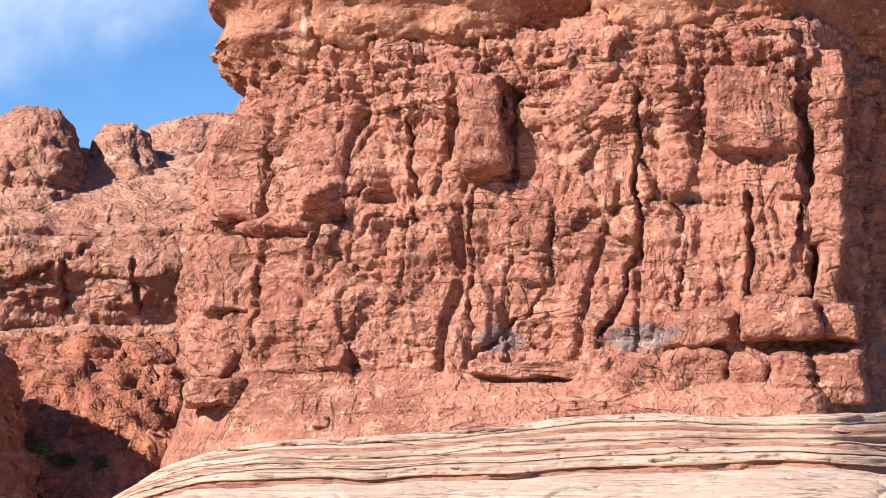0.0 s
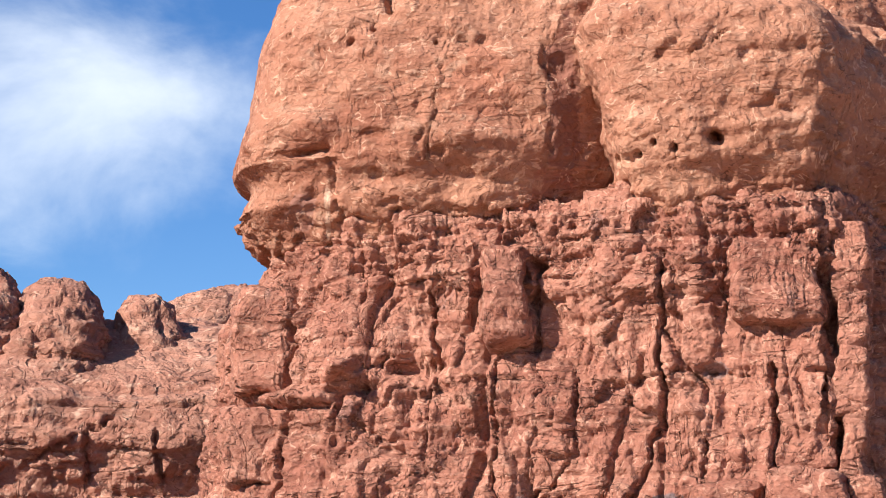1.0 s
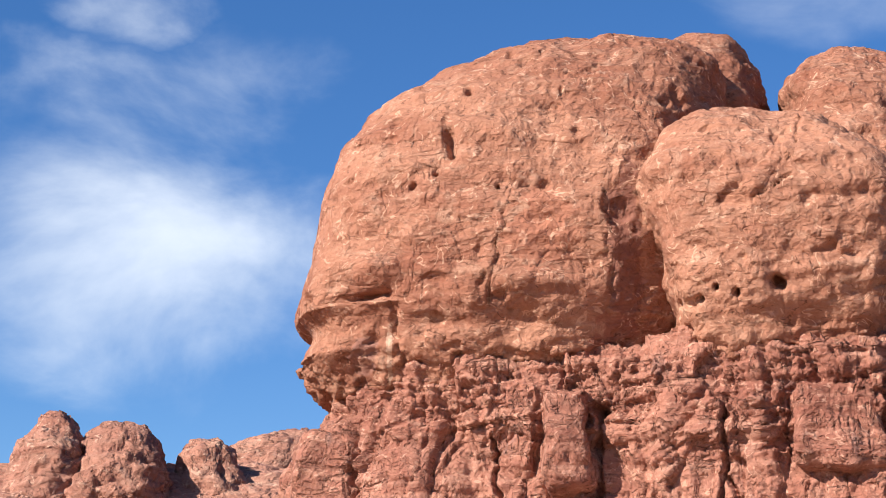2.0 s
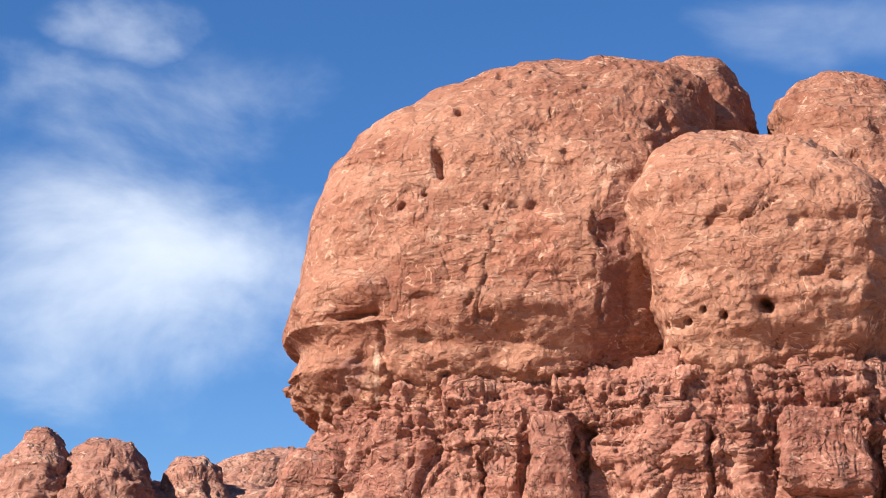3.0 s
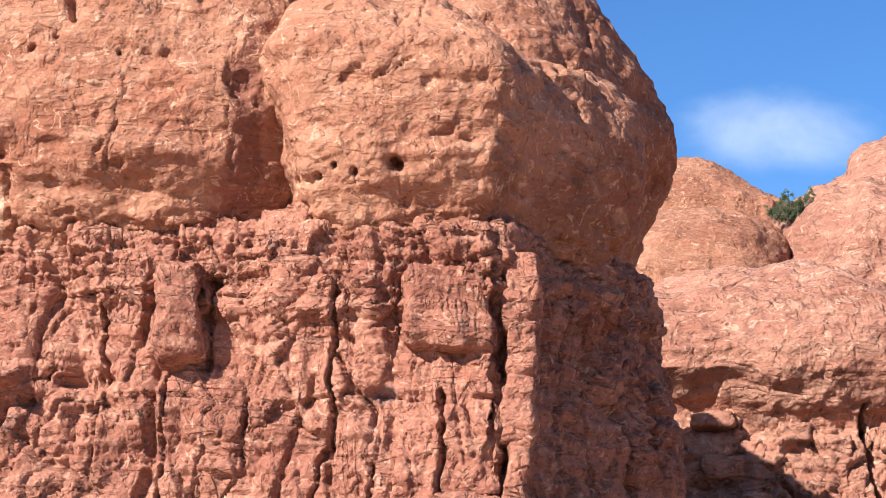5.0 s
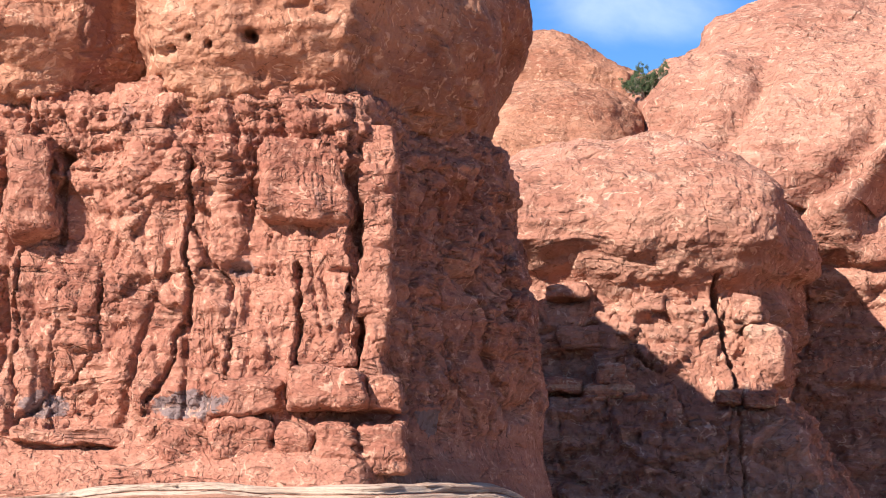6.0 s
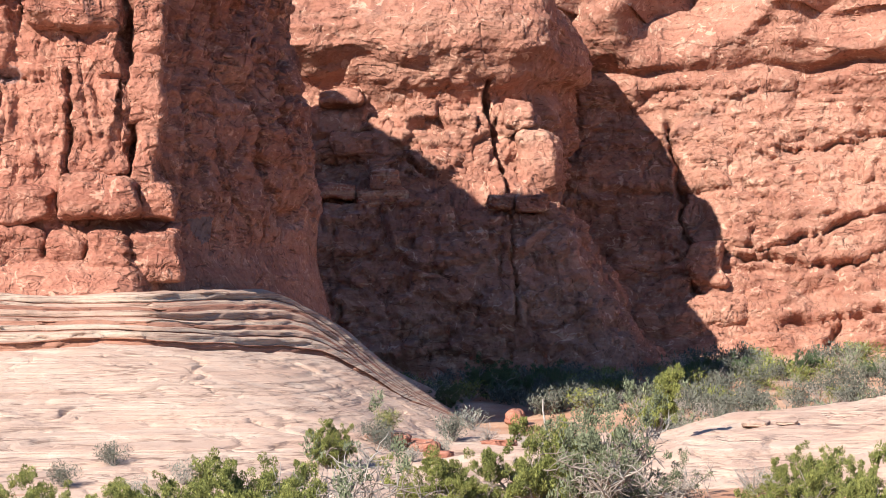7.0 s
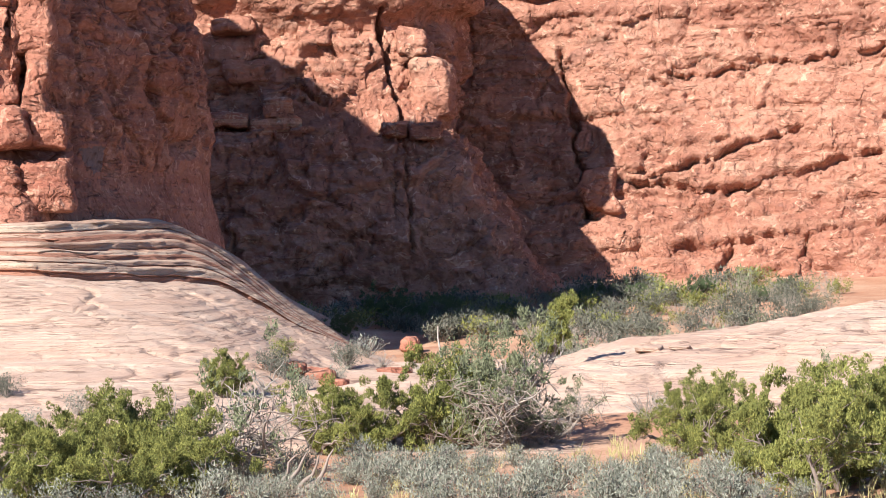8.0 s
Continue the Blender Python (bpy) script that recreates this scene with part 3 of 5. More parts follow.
def head_relief(p, az, el):
    r = smooth_relief(100, 0.35)(p, az, el) * (0.25 + 0.75 * step(az, -5.2, -3.6)) - 0.12
    # eye socket, cheek fold and the worn holes of the brow
    r = r - 0.7 * np.exp(-((az + 3.75) / 0.55) ** 2 - ((el - 12.55 - 0.25 * (az + 3.75)) / 0.16) ** 2)
    r = r + 0.7 * np.exp(-((az + 3.6) / 0.9) ** 2 - ((el - 13.25) / 0.4) ** 2)
    wa, we = az + 0.09 * fbm(p, 0.7, 2, 61), el + 0.09 * fbm(p, 0.7, 2, 63)
    for a, e, s, k in ((-1.55, 16.72, 0.12, 1.9), (-1.5, 16.4, 0.09, 1.3), (-2.6, 15.5, 0.09, 0.7), (-1.95, 15.75, 0.07, 1.2), (-0.98, 17.9, 0.07, 1.5), (1.56, 17.95, 0.05, 1.0),
                       (-5.42, 12.45, 0.08, 0.8), (-0.2, 15.48, 0.05, 1.0)):
        r = r - 0.8 * np.exp(-(((wa - a) / s) ** 2 + ((we - e) / (k * s)) ** 2))
    # the hollow cheek and the broken underside
    r = r - 0.45 * np.exp(-((az - 0.55) / 0.5) ** 2 - ((el - 11.95) / 0.4) ** 2)
    r = r + 0.55 * np.exp(-((az - 0.6) / 1.1) ** 4 - ((el - 13.0) / 0.35) ** 2)
    r = r + crack(az, el, -3.3, 12.9, -2.6, 10.2, 0.10, 0.25, 3)
    r = r + crack(az, el, 2.7, 15.4, 2.9, 12.4, 0.06, 0.15, 6) + crack(az, el, 0.0, 14.9, -0.5, 12.2, 0.04, 0.2, 7)
    low = 1 - step(el + 0.4 * fbm(p, 3.0, 2, 9), 10.3, 11.9)
    return r + low * (broken(p, 30, (2.4, 2.4, 1.5), 0.32, 0.12) + 0.16 * facets(p, (1.6, 1.6, 0.45), 36) + 0.22 * creases(p, 2.0, 361, (0.6, 0.6, 1.5), 0.22))


HEAD = [(8.6, -3.6, 5.0, 92.2, 103), (9.2, -4.4, 5.2, 91.3, 104), (9.6, -4.75, 5.4, 90.6, 104.5), (10.1, -5.15, 5.5, 89.9, 105), (10.7, -5.55, 5.6, 89.1, 105), (11.25, -5.3, 5.7, 88.7, 105),
        (11.45, -5.26, 5.7, 88.4, 105), (11.75, -5.7, 5.7, 88.2, 105), (12.05, -5.76, 5.7, 88.1, 105), (13.4, -5.3, 5.8, 87.9, 105), (14.95, -5.05, 5.9, 88.0, 105),
        (16.2, -4.65, 6.1, 88.6, 105), (17.35, -3.6, 6.2, 89.8, 104), (18.25, -1.75, 6.1, 91.3, 102.5), (18.75, -0.75, 5.7, 92.8, 101), (19.05, 0.3, 4.9, 94.3, 99.5), (19.2, 1.7, 3.5, 96, 97.5)]
HEAD_PLAN = [(0, 0.55), (0, 0.26), (0.07, 0.14), (0.24, 0.05), (0.45, 0), (0.62, 0), (0.76, 0.025), (0.88, 0.08), (0.96, 0.2), (1, 0.5), (0.95, 0.9), (0.7, 1), (0.2, 1)]
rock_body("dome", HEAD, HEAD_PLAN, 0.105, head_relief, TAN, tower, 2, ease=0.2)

BACK_BUMP = [(15.5, 3.4, 7.2, 96, 108), (17.3, 3.6, 7.3, 96, 108), (18.2, 3.9, 7.12, 97, 107), (18.8, 4.2, 6.7, 98, 106), (19.1, 4.7, 6.2, 99.5, 104.5), (19.2, 5.2, 5.7, 101, 103)]
rock_body("dome", BACK_BUMP, DOME, 0.14, smooth_relief(140, 0.2), TAN, tower)


def front_relief(p, az, el):
    r = smooth_relief(170, 0.5)(p, az, el)
    for a, e, s in ((7.30, 12.85, 0.15), (6.25, 12.6, 0.08), (5.7, 12.75, 0.06), (5.3, 12.45, 0.08), (4.75, 12.3, 0.09), (7.45, 12.75, 0.1), (4.9, 11.6, 0.1)):
        r = r - 1.0 * np.exp(-(((az - a) / s) ** 2 + ((el - e) / (1.2 * s)) ** 2) ** 2)
    r = r + crack(az, el, 7.25, 15.35, 7.75, 15.55, 0.06, 0.5, 12) + crack(az, el, 6.7, 14.9, 7.1, 15.2, 0.05, 0.35, 13) + crack(az, el, 8.0, 17.1, 7.95, 16.3, 0.03, 0.3, 14)
    # pocked rim of the shoulder above the shaded flank
    rim = np.exp(-((el - 15.0 - 0.25 * (az - 10.5)) / 0.5) ** 2) * step(az, 9.3, 10.0)
    r = r + rim * 0.5 * fbm(p, 1.3, 3, 77)
    low = 1 - step(el + 0.4 * fbm(p, 3.0, 2, 19), 10.6, 12.0)
    return r + low * (broken(p, 33, (2.4, 2.4, 1.5), 0.3, 0.12) + 0.16 * facets(p, (1.6, 1.6, 0.45), 38) + 0.22 * creases(p, 2.0, 381, (0.6, 0.6, 1.5), 0.22))


FRONT = [(9.2, 5.4, 10.8, 90.0, 99), (9.8, 5.0, 11.8, 87.6, 99), (10.6, 4.65, 12.8, 86.5, 99), (11.4, 4.45, 13.3, 86.0, 99.5), (12.3, 4.2, 13.75, 85.5, 100), (13.6, 3.9, 14.0, 85.2, 100), (14.6, 3.72, 13.85, 85.2, 100),
         (15.25, 3.75, 13.5, 85.5, 99.5), (15.6, 3.9, 12.9, 86.0, 99), (15.9, 4.05, 12.1, 86.6, 98.5), (16.3, 4.25, 11.2, 87.2, 98), (16.7, 4.9, 10.3, 88.2, 97), (16.98, 5.8, 9.2, 89.5, 95), (17.12, 6.9, 7.6, 91.5, 93)]
FRONT_PLAN = [(0, 0.7), (0, 0.25), (0.05, 0.08), (0.2, 0), (0.40, 0), (0.6, 0.0), (0.645, 0.05), (0.79, 0.30), (1, 0.64), (0.95, 0.9), (0.6, 1), (0.2, 1)]
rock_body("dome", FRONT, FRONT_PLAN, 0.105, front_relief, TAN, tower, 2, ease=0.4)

REAR = [(10.00, 8, 13.4, 92, 112.8), (10.90, 7.8, 13.75, 92, 113.9), (12.00, 7.6, 14.0, 91.5, 114.0), (13.00, 7.5, 14.65, 91.5, 115.2), (13.70, 7.45, 14.9, 91.5, 115.2), (14.90, 7.4, 14.5, 92, 115.1),
        (16.00, 7.4, 13.8, 93, 113.8), (17.30, 7.45, 12.75, 94.5, 111.2), (17.90, 7.7, 11.9, 96, 109.9), (18.35, 8.3, 11.0, 98, 107.2), (18.60, 9.4, 10.1, 100.5, 103.4)]
REAR_PLAN = [(0, 0.7), (0, 0.3), (0.06, 0.08), (0.25, 0), (0.5, 0.02), (0.7, 0.12), (0.9, 0.3), (1, 0.55), (0.92, 0.85), (0.6, 1), (0.2, 1)]
rock_body("dome", REAR, REAR_PLAN, 0.12, smooth_relief(200, 0.35, 0.2), TAN, tower)

# unseen mass behind the tower, added so its shadow falls on the bastion
SHADOW_CASTER = [(-1.5, 6.5, 14.2, 98, 127), (3, 6.8, 14.0, 98, 127), (8, 7.0, 13.6, 98, 127), (11, 7.2, 12.9, 98, 127), (12.2, 7.3, 11.9, 100, 127), (13.2, 7.5, 10.8, 103, 127), (14.0, 7.7, 10.0, 107, 126), (14.6, 8.1, 9.3, 112, 124)]
rock_body("shadow_caster", SHADOW_CASTER, DOME, 0.4, smooth_relief(260, 0.5, 0.2), RED, tower)

CRACKS = [(5.85, 9.9, 5.75, 5.2, 0.055, 1.1), (5.75, 5.3, 4.6, 2.9, 0.06, 0.7), (10.08, 10.4, 10.2, 8.2, 0.09, 1.6), (10.2, 8.3, 9.95, 4.6, 0.11, 1.6), (8.7, 7.0, 8.55, 3.0, 0.07, 0.8),
          (-4.0, 9.2, -4.2, 6.3, 0.09, 0.9), (-4.2, 6.2, -4.3, 2.7, 0.07, 0.8), (-0.35, 9.0, -0.15, 6.2, 0.07, 0.6), (2.35, 9.9, 2.4, 7.2, 0.12, 1.1), (1.3, 7.0, 1.35, 3.3, 0.05, 0.5),
          (3.4, 7.0, 3.55, 4.6, 0.04, 0.45), (3.4, 4.4, 1.3, 2.6, 0.06, 0.6), (7.4, 9.8, 7.35, 7.9, 0.04, 0.4), (6.9, 5.0, 6.9, 3.4, 0.05, 0.5), (-1.7, 2.9, -1.65, 1.8, 0.09, 0.9),
          (-2.7, 6.2, -2.85, 4.7, 0.06, 0.5), (-1.0, 4.0, 0.9, 3.95, 0.03, 0.25), (7.0, 6.0, 5.8, 7.9, 0.05, 0.5),
          (12.4, 9.4, 12.7, 3.0, 0.10, 0.9), (13.5, 9.8, 13.7, 2.2, 0.09, 1.0), (14.2, 9.0, 14.3, 5.0, 0.09, 1.2), (11.9, 6.0, 12.3, 2.0, 0.07, 0.7)]


def shaft_relief(p, az, el):
    r = 0.5 * fbm(p, 5.0, 3, 300) + 0.10 * fbm(p, 1.4, 4, 310, (1, 1, 0.8)) + 0.10 * fbm(p, 1.0, 3, 320, (0.15, 0.15, 2.2))
    for k, (a0, e0, a1, e1, w, dep) in enumerate(CRACKS):
        r = r + crack(az, el, a0, e0, a1, e1, w, dep, 50 + k)
    body = step(el, 1.7, 2.6)
    r = r + body * broken(p, 340, (3.0, 3.0, 5.2), 0.5, 0.10, 0.05)
    r = r + body * (0.62 * creases(p, 4.4, 381, (1, 1, 0.34), 0.10) + 0.36 * creases(p, 2.6, 384, (0.6, 0.6, 1.2), 0.09) + 0.16 * creases(p, 1.1, 387, (1, 1, 0.7), 0.2, 1))
    top = step(el + 0.35 * fbm(p, 4.0, 2, 345), 9.0, 9.6)
    r = r + top * (broken(p, 350, (2.2, 2.2, 1.2), 0.28, 0.12) + 0.08 * facets(p, (1.6, 1.6, 0.4), 352) + 0.22 * fbm(p, 1.0, 3, 354, (0.2, 0.2, 2.4)))
    # overhung ledge across the middle of the left half, with a dark hollow under it
    wob = 0.18 * fbm(p, 3.0, 2, 371)
    lip = step(az, -3.2, -2.6) * (1 - step(az, -0.3, 0.4)) * (0.35 + 1.3 * fbm(p, 1.3, 3, 374, (1, 1, 0.8)))
    r = r + lip * (0.9 * np.exp(-((el - 6.85 - wob) / 0.28) ** 2) - 0.7 * np.exp(-((el - 6.3 - wob) / 0.18) ** 2))
    band = step(az, -6.5, -4.2) * (1 - step(az, -3.2, -2.7))
    r = r + band * (0.35 * np.exp(-((el - 6.1) / 0.14) ** 2) - 0.5 * np.exp(-((el - 5.8) / 0.07) ** 2))
    # smooth apron at the foot
    foot = 1 - step(el - 0.75 * step(az, 5.6, 6.6), 1.9, 2.4)
    return r * (1 - 0.72 * foot)


SHAFT = [(-1.5, -7.2, 15.6, 82.5, 112), (0.0, -6.7, 15.55, 83.5, 112), (0.7, -6.4, 15.45, 84.2, 112), (1.5, -6.15, 15.25, 85.0, 111), (2.1, -6.05, 15.15, 86.0, 111), (2.9, -6.05, 15.1, 86.4, 110), (4.6, -5.95, 15.0, 86.5, 110),
         (6.1, -5.7, 14.9, 86.5, 109), (7.9, -5.75, 14.6, 86.5, 109), (8.7, -5.3, 14.6, 86.1, 109), (9.3, -4.9, 14.5, 86.1, 108), (10.3, -4.8, 14.2, 86.2, 108), (10.8, -4.6, 13.6, 87.2, 107), (11.3, -4.0, 12.6, 90, 106)]
SHAFT_PLAN = [(0, 0.7), (0, 0.42), (0.06, 0.26), (0.16, 0.19), (0.4, 0.11), (0.6, 0.045), (0.76, 0.0), (0.785, 0.03), (0.88, 0.27), (1, 0.52), (1, 0.85), (0.8, 1), (0.2, 1)]
rock_body("shaft", SHAFT, SHAFT_PLAN, 0.09, shaft_relief, RED, tower, 2, ease=0.3)


def win(x0, x1, y0, y1):
    return 0.619 + (x0 - 784) / 67.1, 0.619 + (x1 - 784) / 67.1, 5.485 + (441 - y1) / 67.1, 5.485 + (441 - y0) / 67.1


# separate columns and blocks of the shaft: window (left, right, top, foot), distance, thickness
BLOCKS = [("column", 815, 897, 135, 315, 86.0, 3.2), ("column", 1020, 1128, 122, 240, 86.1, 2.6), ("column", 1068, 1140, 208, 345, 86.2, 2.2),
          ("column", 1245, 1418, 128, 290, 86.0, 2.8), ("block", 1142, 1192, 140, 205, 86.5, 1.6), ("column", 1345, 1415, 285, 400, 86.6, 2.0),
          ("column", 1210, 1330, 425, 562, 86.5, 2.0), ("column", 1345, 1425, 395, 545, 86.5, 2.2), ("block", 1183, 1300, 560, 618, 85.7, 2.6), ("block", 1303, 1452, 540, 608, 85.6, 2.8),
          ("block", 1455, 1506, 548, 610, 86.0, 2.2), ("block", 1090, 1182, 628, 700, 85.9, 2.0), ("block", 1175, 1285, 632, 715, 85.8, 2.2), ("block", 1290, 1356, 632, 712, 85.8, 2.0),
          ("block", 1358, 1438, 634, 712, 85.8, 2.0), ("block", 1440, 1518, 628, 716, 86.0, 2.2), ("column", 1432, 1500, 100, 250, 86.6, 2.4), ("column", 1436, 1500, 235, 330, 86.4, 2.2),
          ("column", 1432, 1490, 320, 440, 86.5, 2.2), ("column", 1440, 1486, 430, 550, 86.6, 2.0), ("column", 372, 462, 215, 405, 88.0, 3.0), ("column", 366, 468, 428, 565, 87.9, 3.0),
          ("column", 378, 452, 560, 660, 87.9, 2.6), 
          ("slab", 830, 1040, 640, 672, 85.6, 2.4), ("slab", 330, 440, 672, 716, 86.6, 2.4), 
          ("slab", 1000, 1078, 712, 738, 84.0, 1.6), ("block", 552, 584, 736, 756, 84.2, 0.7)]
for k, (name, x0, x1, y0, y1, d, deep) in enumerate(BLOCKS):
    lap = 2 if y0 >= 540 and x0 >= 1080 else 0
    w = win(x0 - lap, x1 + lap, y0 - lap, y1)
    set_back = (1.0 if name == "slab" else 0.1 if y0 >= 600 and x0 >= 1080 else 0.4 if y0 >= 540 and x0 >= 1080 else 0.9) + 5.0 * max(0.0, 10.8 - 0.5 * (w[0] + w[1])) / 15.5 + 0.9 * max(0.0, w[1] - 10.8)
    box_block(name, *w, d + set_back, deep, RED, tower, seed=k, power=6, rough=0.085)

# ---- layered slickrock plinth round the tower's foot ----
SKYLINE = [(-13, -2.5), (-9.5, -1.75), (-8.1, -0.93), (-6.5, -0.02), (-2.7, 0.55), (3.8, 1.12), (11.5, 1.24), (13.5, 1.15), (15.4, 0.6), (17.04, -1.07), (18.4, -1.98), (20, -2.7), (22, -3.4)]
# beds of the stepped edge, from below: share of the height, how far set back, tread above it, material
BEDS = [(0.05, 0.25, 0.30, 1), (0.06, 0.0, 0.75, 0), (0.012, 0.10, 0.0, 1), (0.035, 0.0, 0.35, 0), (0.03, 0.05, 0.2, 1), (0.022, 0.0, 0.3, 0), (0.012, 0.06, 0.0, 1), (0.055, 0.0, 0.6, 0), (0.03, 0.04, 0.3, 1), (0.018, 0.0, 0.2, 0),
        (0.010, 0.08, 0.0, 1), (0.06, 0.0, 0.9, 0)]
LOWER = [(50, -0.15), (55, 0.03), (63, 0.22), (71, 0.42), (76, 0.545), (78.2, 0.60)]
rows_d = list(np.linspace(50, 78.2, 230))
rows_h = list(np.interp(rows_d, [r[0] for r in LOWER], [r[1] for r in LOWER]))
rows_m = [2] * 230
d, hgt = 78.3, 0.60
for share, back_, tread, mat in BEDS:
    for k in range(5):
        rows_d.append(d + back_ + 0.04 * k)
        rows_h.append(hgt + share * k / 4)
        rows_m.append(mat)
    hgt += share
    d += 0.04 * 4
    for k in range(1, 4):
        if tread:
            rows_d.append(d + tread * k / 3)
            rows_h.append(hgt + 0.004 * k)
            rows_m.append(mat)
    d += tread
    hgt += 0.012 if tread else 0
rows_d += [d + 1.5, d + 4, d + 12]
rows_h += [1.01, 1.02, 1.03]
rows_m += [0, 0, 0]
a = np.linspace(-11, 21, 500)
A, D = np.meshgrid(a, np.array(rows_d))
Hn = np.repeat(np.array(rows_h)[:, None], len(a), 1)
top = max(rows_h[:-3])
Hn = np.where(Hn > 0.6, 0.6 + (Hn - 0.6) * (0.99 - 0.6) / (top - 0.6), Hn)
share = np.clip((D - 50) / 34, 0, 1)
turn = np.interp(a, [-13, -6, -3, 11, 13, 15.5, 22], [8, 2.2, 0, 0, 4.5, 12, 22])
kern = np.hanning(61) / np.hanning(61).sum()
shift = np.convolve(np.pad(turn, 30, mode="edge"), kern, "valid")[None, :] + 0 * A
low = -2.15
line = np.convolve(np.pad(np.interp(a, [r[0] for r in SKYLINE], [r[1] for r in SKYLINE]), 30, mode="edge"), kern, "valid")
crest = 1.6 + (84.5 + shift) * np.tan(np.radians(line))[None, :]
D = D + shift * share ** 1.5
Z = low + (crest - low) * Hn
X, Y = D * np.sin(np.radians(A)), D * np.cos(np.radians(A))
f = np.stack([X, Y, Z], 2).reshape(-1, 3)
Z = Z + (0.30 * fbm(f, 9, 3, 400, (1, 1, 0.3)) + 0.05 * fbm(f, 1.8, 3, 404, (1, 1, 0.4))).reshape(Z.shape)
beds = step(Hn, 0.59, 0.62) * (1 - step(Hn, 0.99, 1.01))
notch = (0.28 * fbm(f, 3.2, 3, 410, (1, 1, 1.2)) + 0.16 * facets(f, (2.6, 2.6, 0.25), 413) + 0.05 * facets(f, (0.9, 0.9, 0.14), 414)).reshape(Z.shape) * beds
steps = (1 - beds) * 0.8 * step(fbm(f, 5.0, 3, 420, (1, 1, 0.2)).reshape(Z.shape), -0.1, 0.35) * (1 - step(Hn, 0.98, 1.0)) * (1 - 0.45 * step(A, 8, 11))
Z = Z + steps * (terraced(Z, 0.23) - Z)
Z = Z + (0.26 * creases(f, 2.6, 431, (0.45, 0.9, 1), 0.07) + 0.16 * creases(f, 1.1, 435, (0.4, 0.9, 1), 0.10, 1)).reshape(Z.shape) * (1 - step(Hn, 0.55, 0.62))
D = D + notch
P = np.stack([D * np.sin(np.radians(A)), D * np.cos(np.radians(A)), Z], 2)
plinth = link_mesh("slickrock", P.reshape(-1, 3), grid_faces(len(rows_d), len(a), False), LAYERS)
plinth.data.materials.append(BED)
plinth.data.materials.append(SLICK)
plinth.data.polygons.foreach_set("material_index", np.repeat(np.array(rows_m[:-1]), len(a) - 1).astype(np.int32))
tagged(plinth, "pale layered slickrock apron with thin red beds", "rock", kind="structure")
# ---- cliffs behind and beside ----
def cliff_relief(seed, ledges=(), blocky=(0, 0), lump=0.9, size=(3.6, 3.6, 2.4), cracks=(), grooves=(), amp=0.75, flat=False, hollows=()):
    def f(p, az, el):
        r = lump * fbm(p, 9.0, 3, seed) + 0.2 * fbm(p, 1.8, 4, seed + 20, (1, 1, 1.3)) + 0.09 * fbm(p, 1.0, 3, seed + 41, (0.12, 0.12, 1.6))
        w = 0.25 * fbm(p, 6.0, 2, seed + 50)
        for e, depth, wide in ledges:
            r = r - depth * np.exp(-((el - e - w) / wide) ** 2)
        m = step(el + w, blocky[0] - 0.3, blocky[0] + 0.2) * (1 - step(el + w, blocky[1] - 0.2, blocky[1] + 0.3))
        r = r + m * broken(p, seed + 60, size, amp, 0.55 * amp, 0.07)
        for k, c in enumerate(cracks):
            r = r + 1.5 * crack(az, el, *c, seed + 70 + k)
        for c in grooves:
            r = r + groove(az, el, *c)
        for a, e, ra, re, depth in hollows:
            r = r - depth * np.exp(-((((az - a) - 0.5 * (el - e)) / ra) ** 2 + ((el - e) / re) ** 2) ** 3)
        if flat:
            r = r + m * (0.55 * creases(p, 6.0, seed + 81, (0.22, 0.22, 1.25), 0.07) + 0.30 * creases(p, 5.0, seed + 84, (0.5, 0.5, 0.9), 0.05))
        else:
            r = r + m * (0.45 * creases(p, 4.6, seed + 81, (0.40, 0.40, 1.2), 0.10) + 0.28 * creases(p, 3.4, seed + 84, (1, 1, 0.6), 0.08))
        return r + 0.12 * facets(p, (1.8, 1.8, 1.1), seed + 90) + 0.07 * facets(p, (0.8, 0.8, 0.5), seed + 95)
    return f


bastion = thing("cliff", place(18, 0, 139), "red sandstone bastion with a smooth domed top and jointed lower beds", "cliff", kind="structure")
BASTION = [(-1.6, 11, 24.6, 132.7, 167.4), (-0.7, 11, 24.1, 133.3, 167.4), (1.0, 11, 23.0, 134.5, 167.4), (2.4, 11, 22.3, 135.8, 167.4), (3.3, 11, 21.9, 136.6, 167.4), (3.6, 11, 21.7, 138.4, 167.4), (4.6, 11, 21.7, 139.1, 167.4), (6.0, 11, 21.8, 139.9, 167.4),
           (6.45, 11, 21.95, 138.9, 167.4), (7.0, 11, 22.2, 137.6, 167.4), (7.6, 11.2, 22.15, 137.6, 167.4), (8.4, 12.0, 21.9, 138.9, 166.2), (9.0, 13.2, 21.3, 140.9, 164.9), (9.5, 14.8, 20.4, 143.8, 162.4), (9.8, 16.2, 19.2, 147.6, 158.7), (9.92, 17.4, 18.2, 150.0, 155.0)]
rock_body("cliff_body", BASTION, [(0, 0.8), (0, 0.2), (0.1, 0.03), (0.35, 0), (0.7, 0), (0.9, 0.02), (0.96, 0.08), (1, 0.4), (1, 0.8), (0.8, 1), (0.2, 1)], 0.16,
          cliff_relief(500, ((6.1, 0.7, 0.25), (3.55, 0.9, 0.16), (4.6, 0.3, 0.1)), (-0.8, 6.1), 0.7, (3.6, 3.6, 2.0), ((19.6, 6.6, 20.2, 3.6, 0.06, 1.2), (20.35, 3.3, 20.4, 0.2, 0.05, 1.0), (17.0, 5.0, 18.2, 3.9, 0.05, 0.8))), CLIFF, bastion, close=(0.2, 1.0))
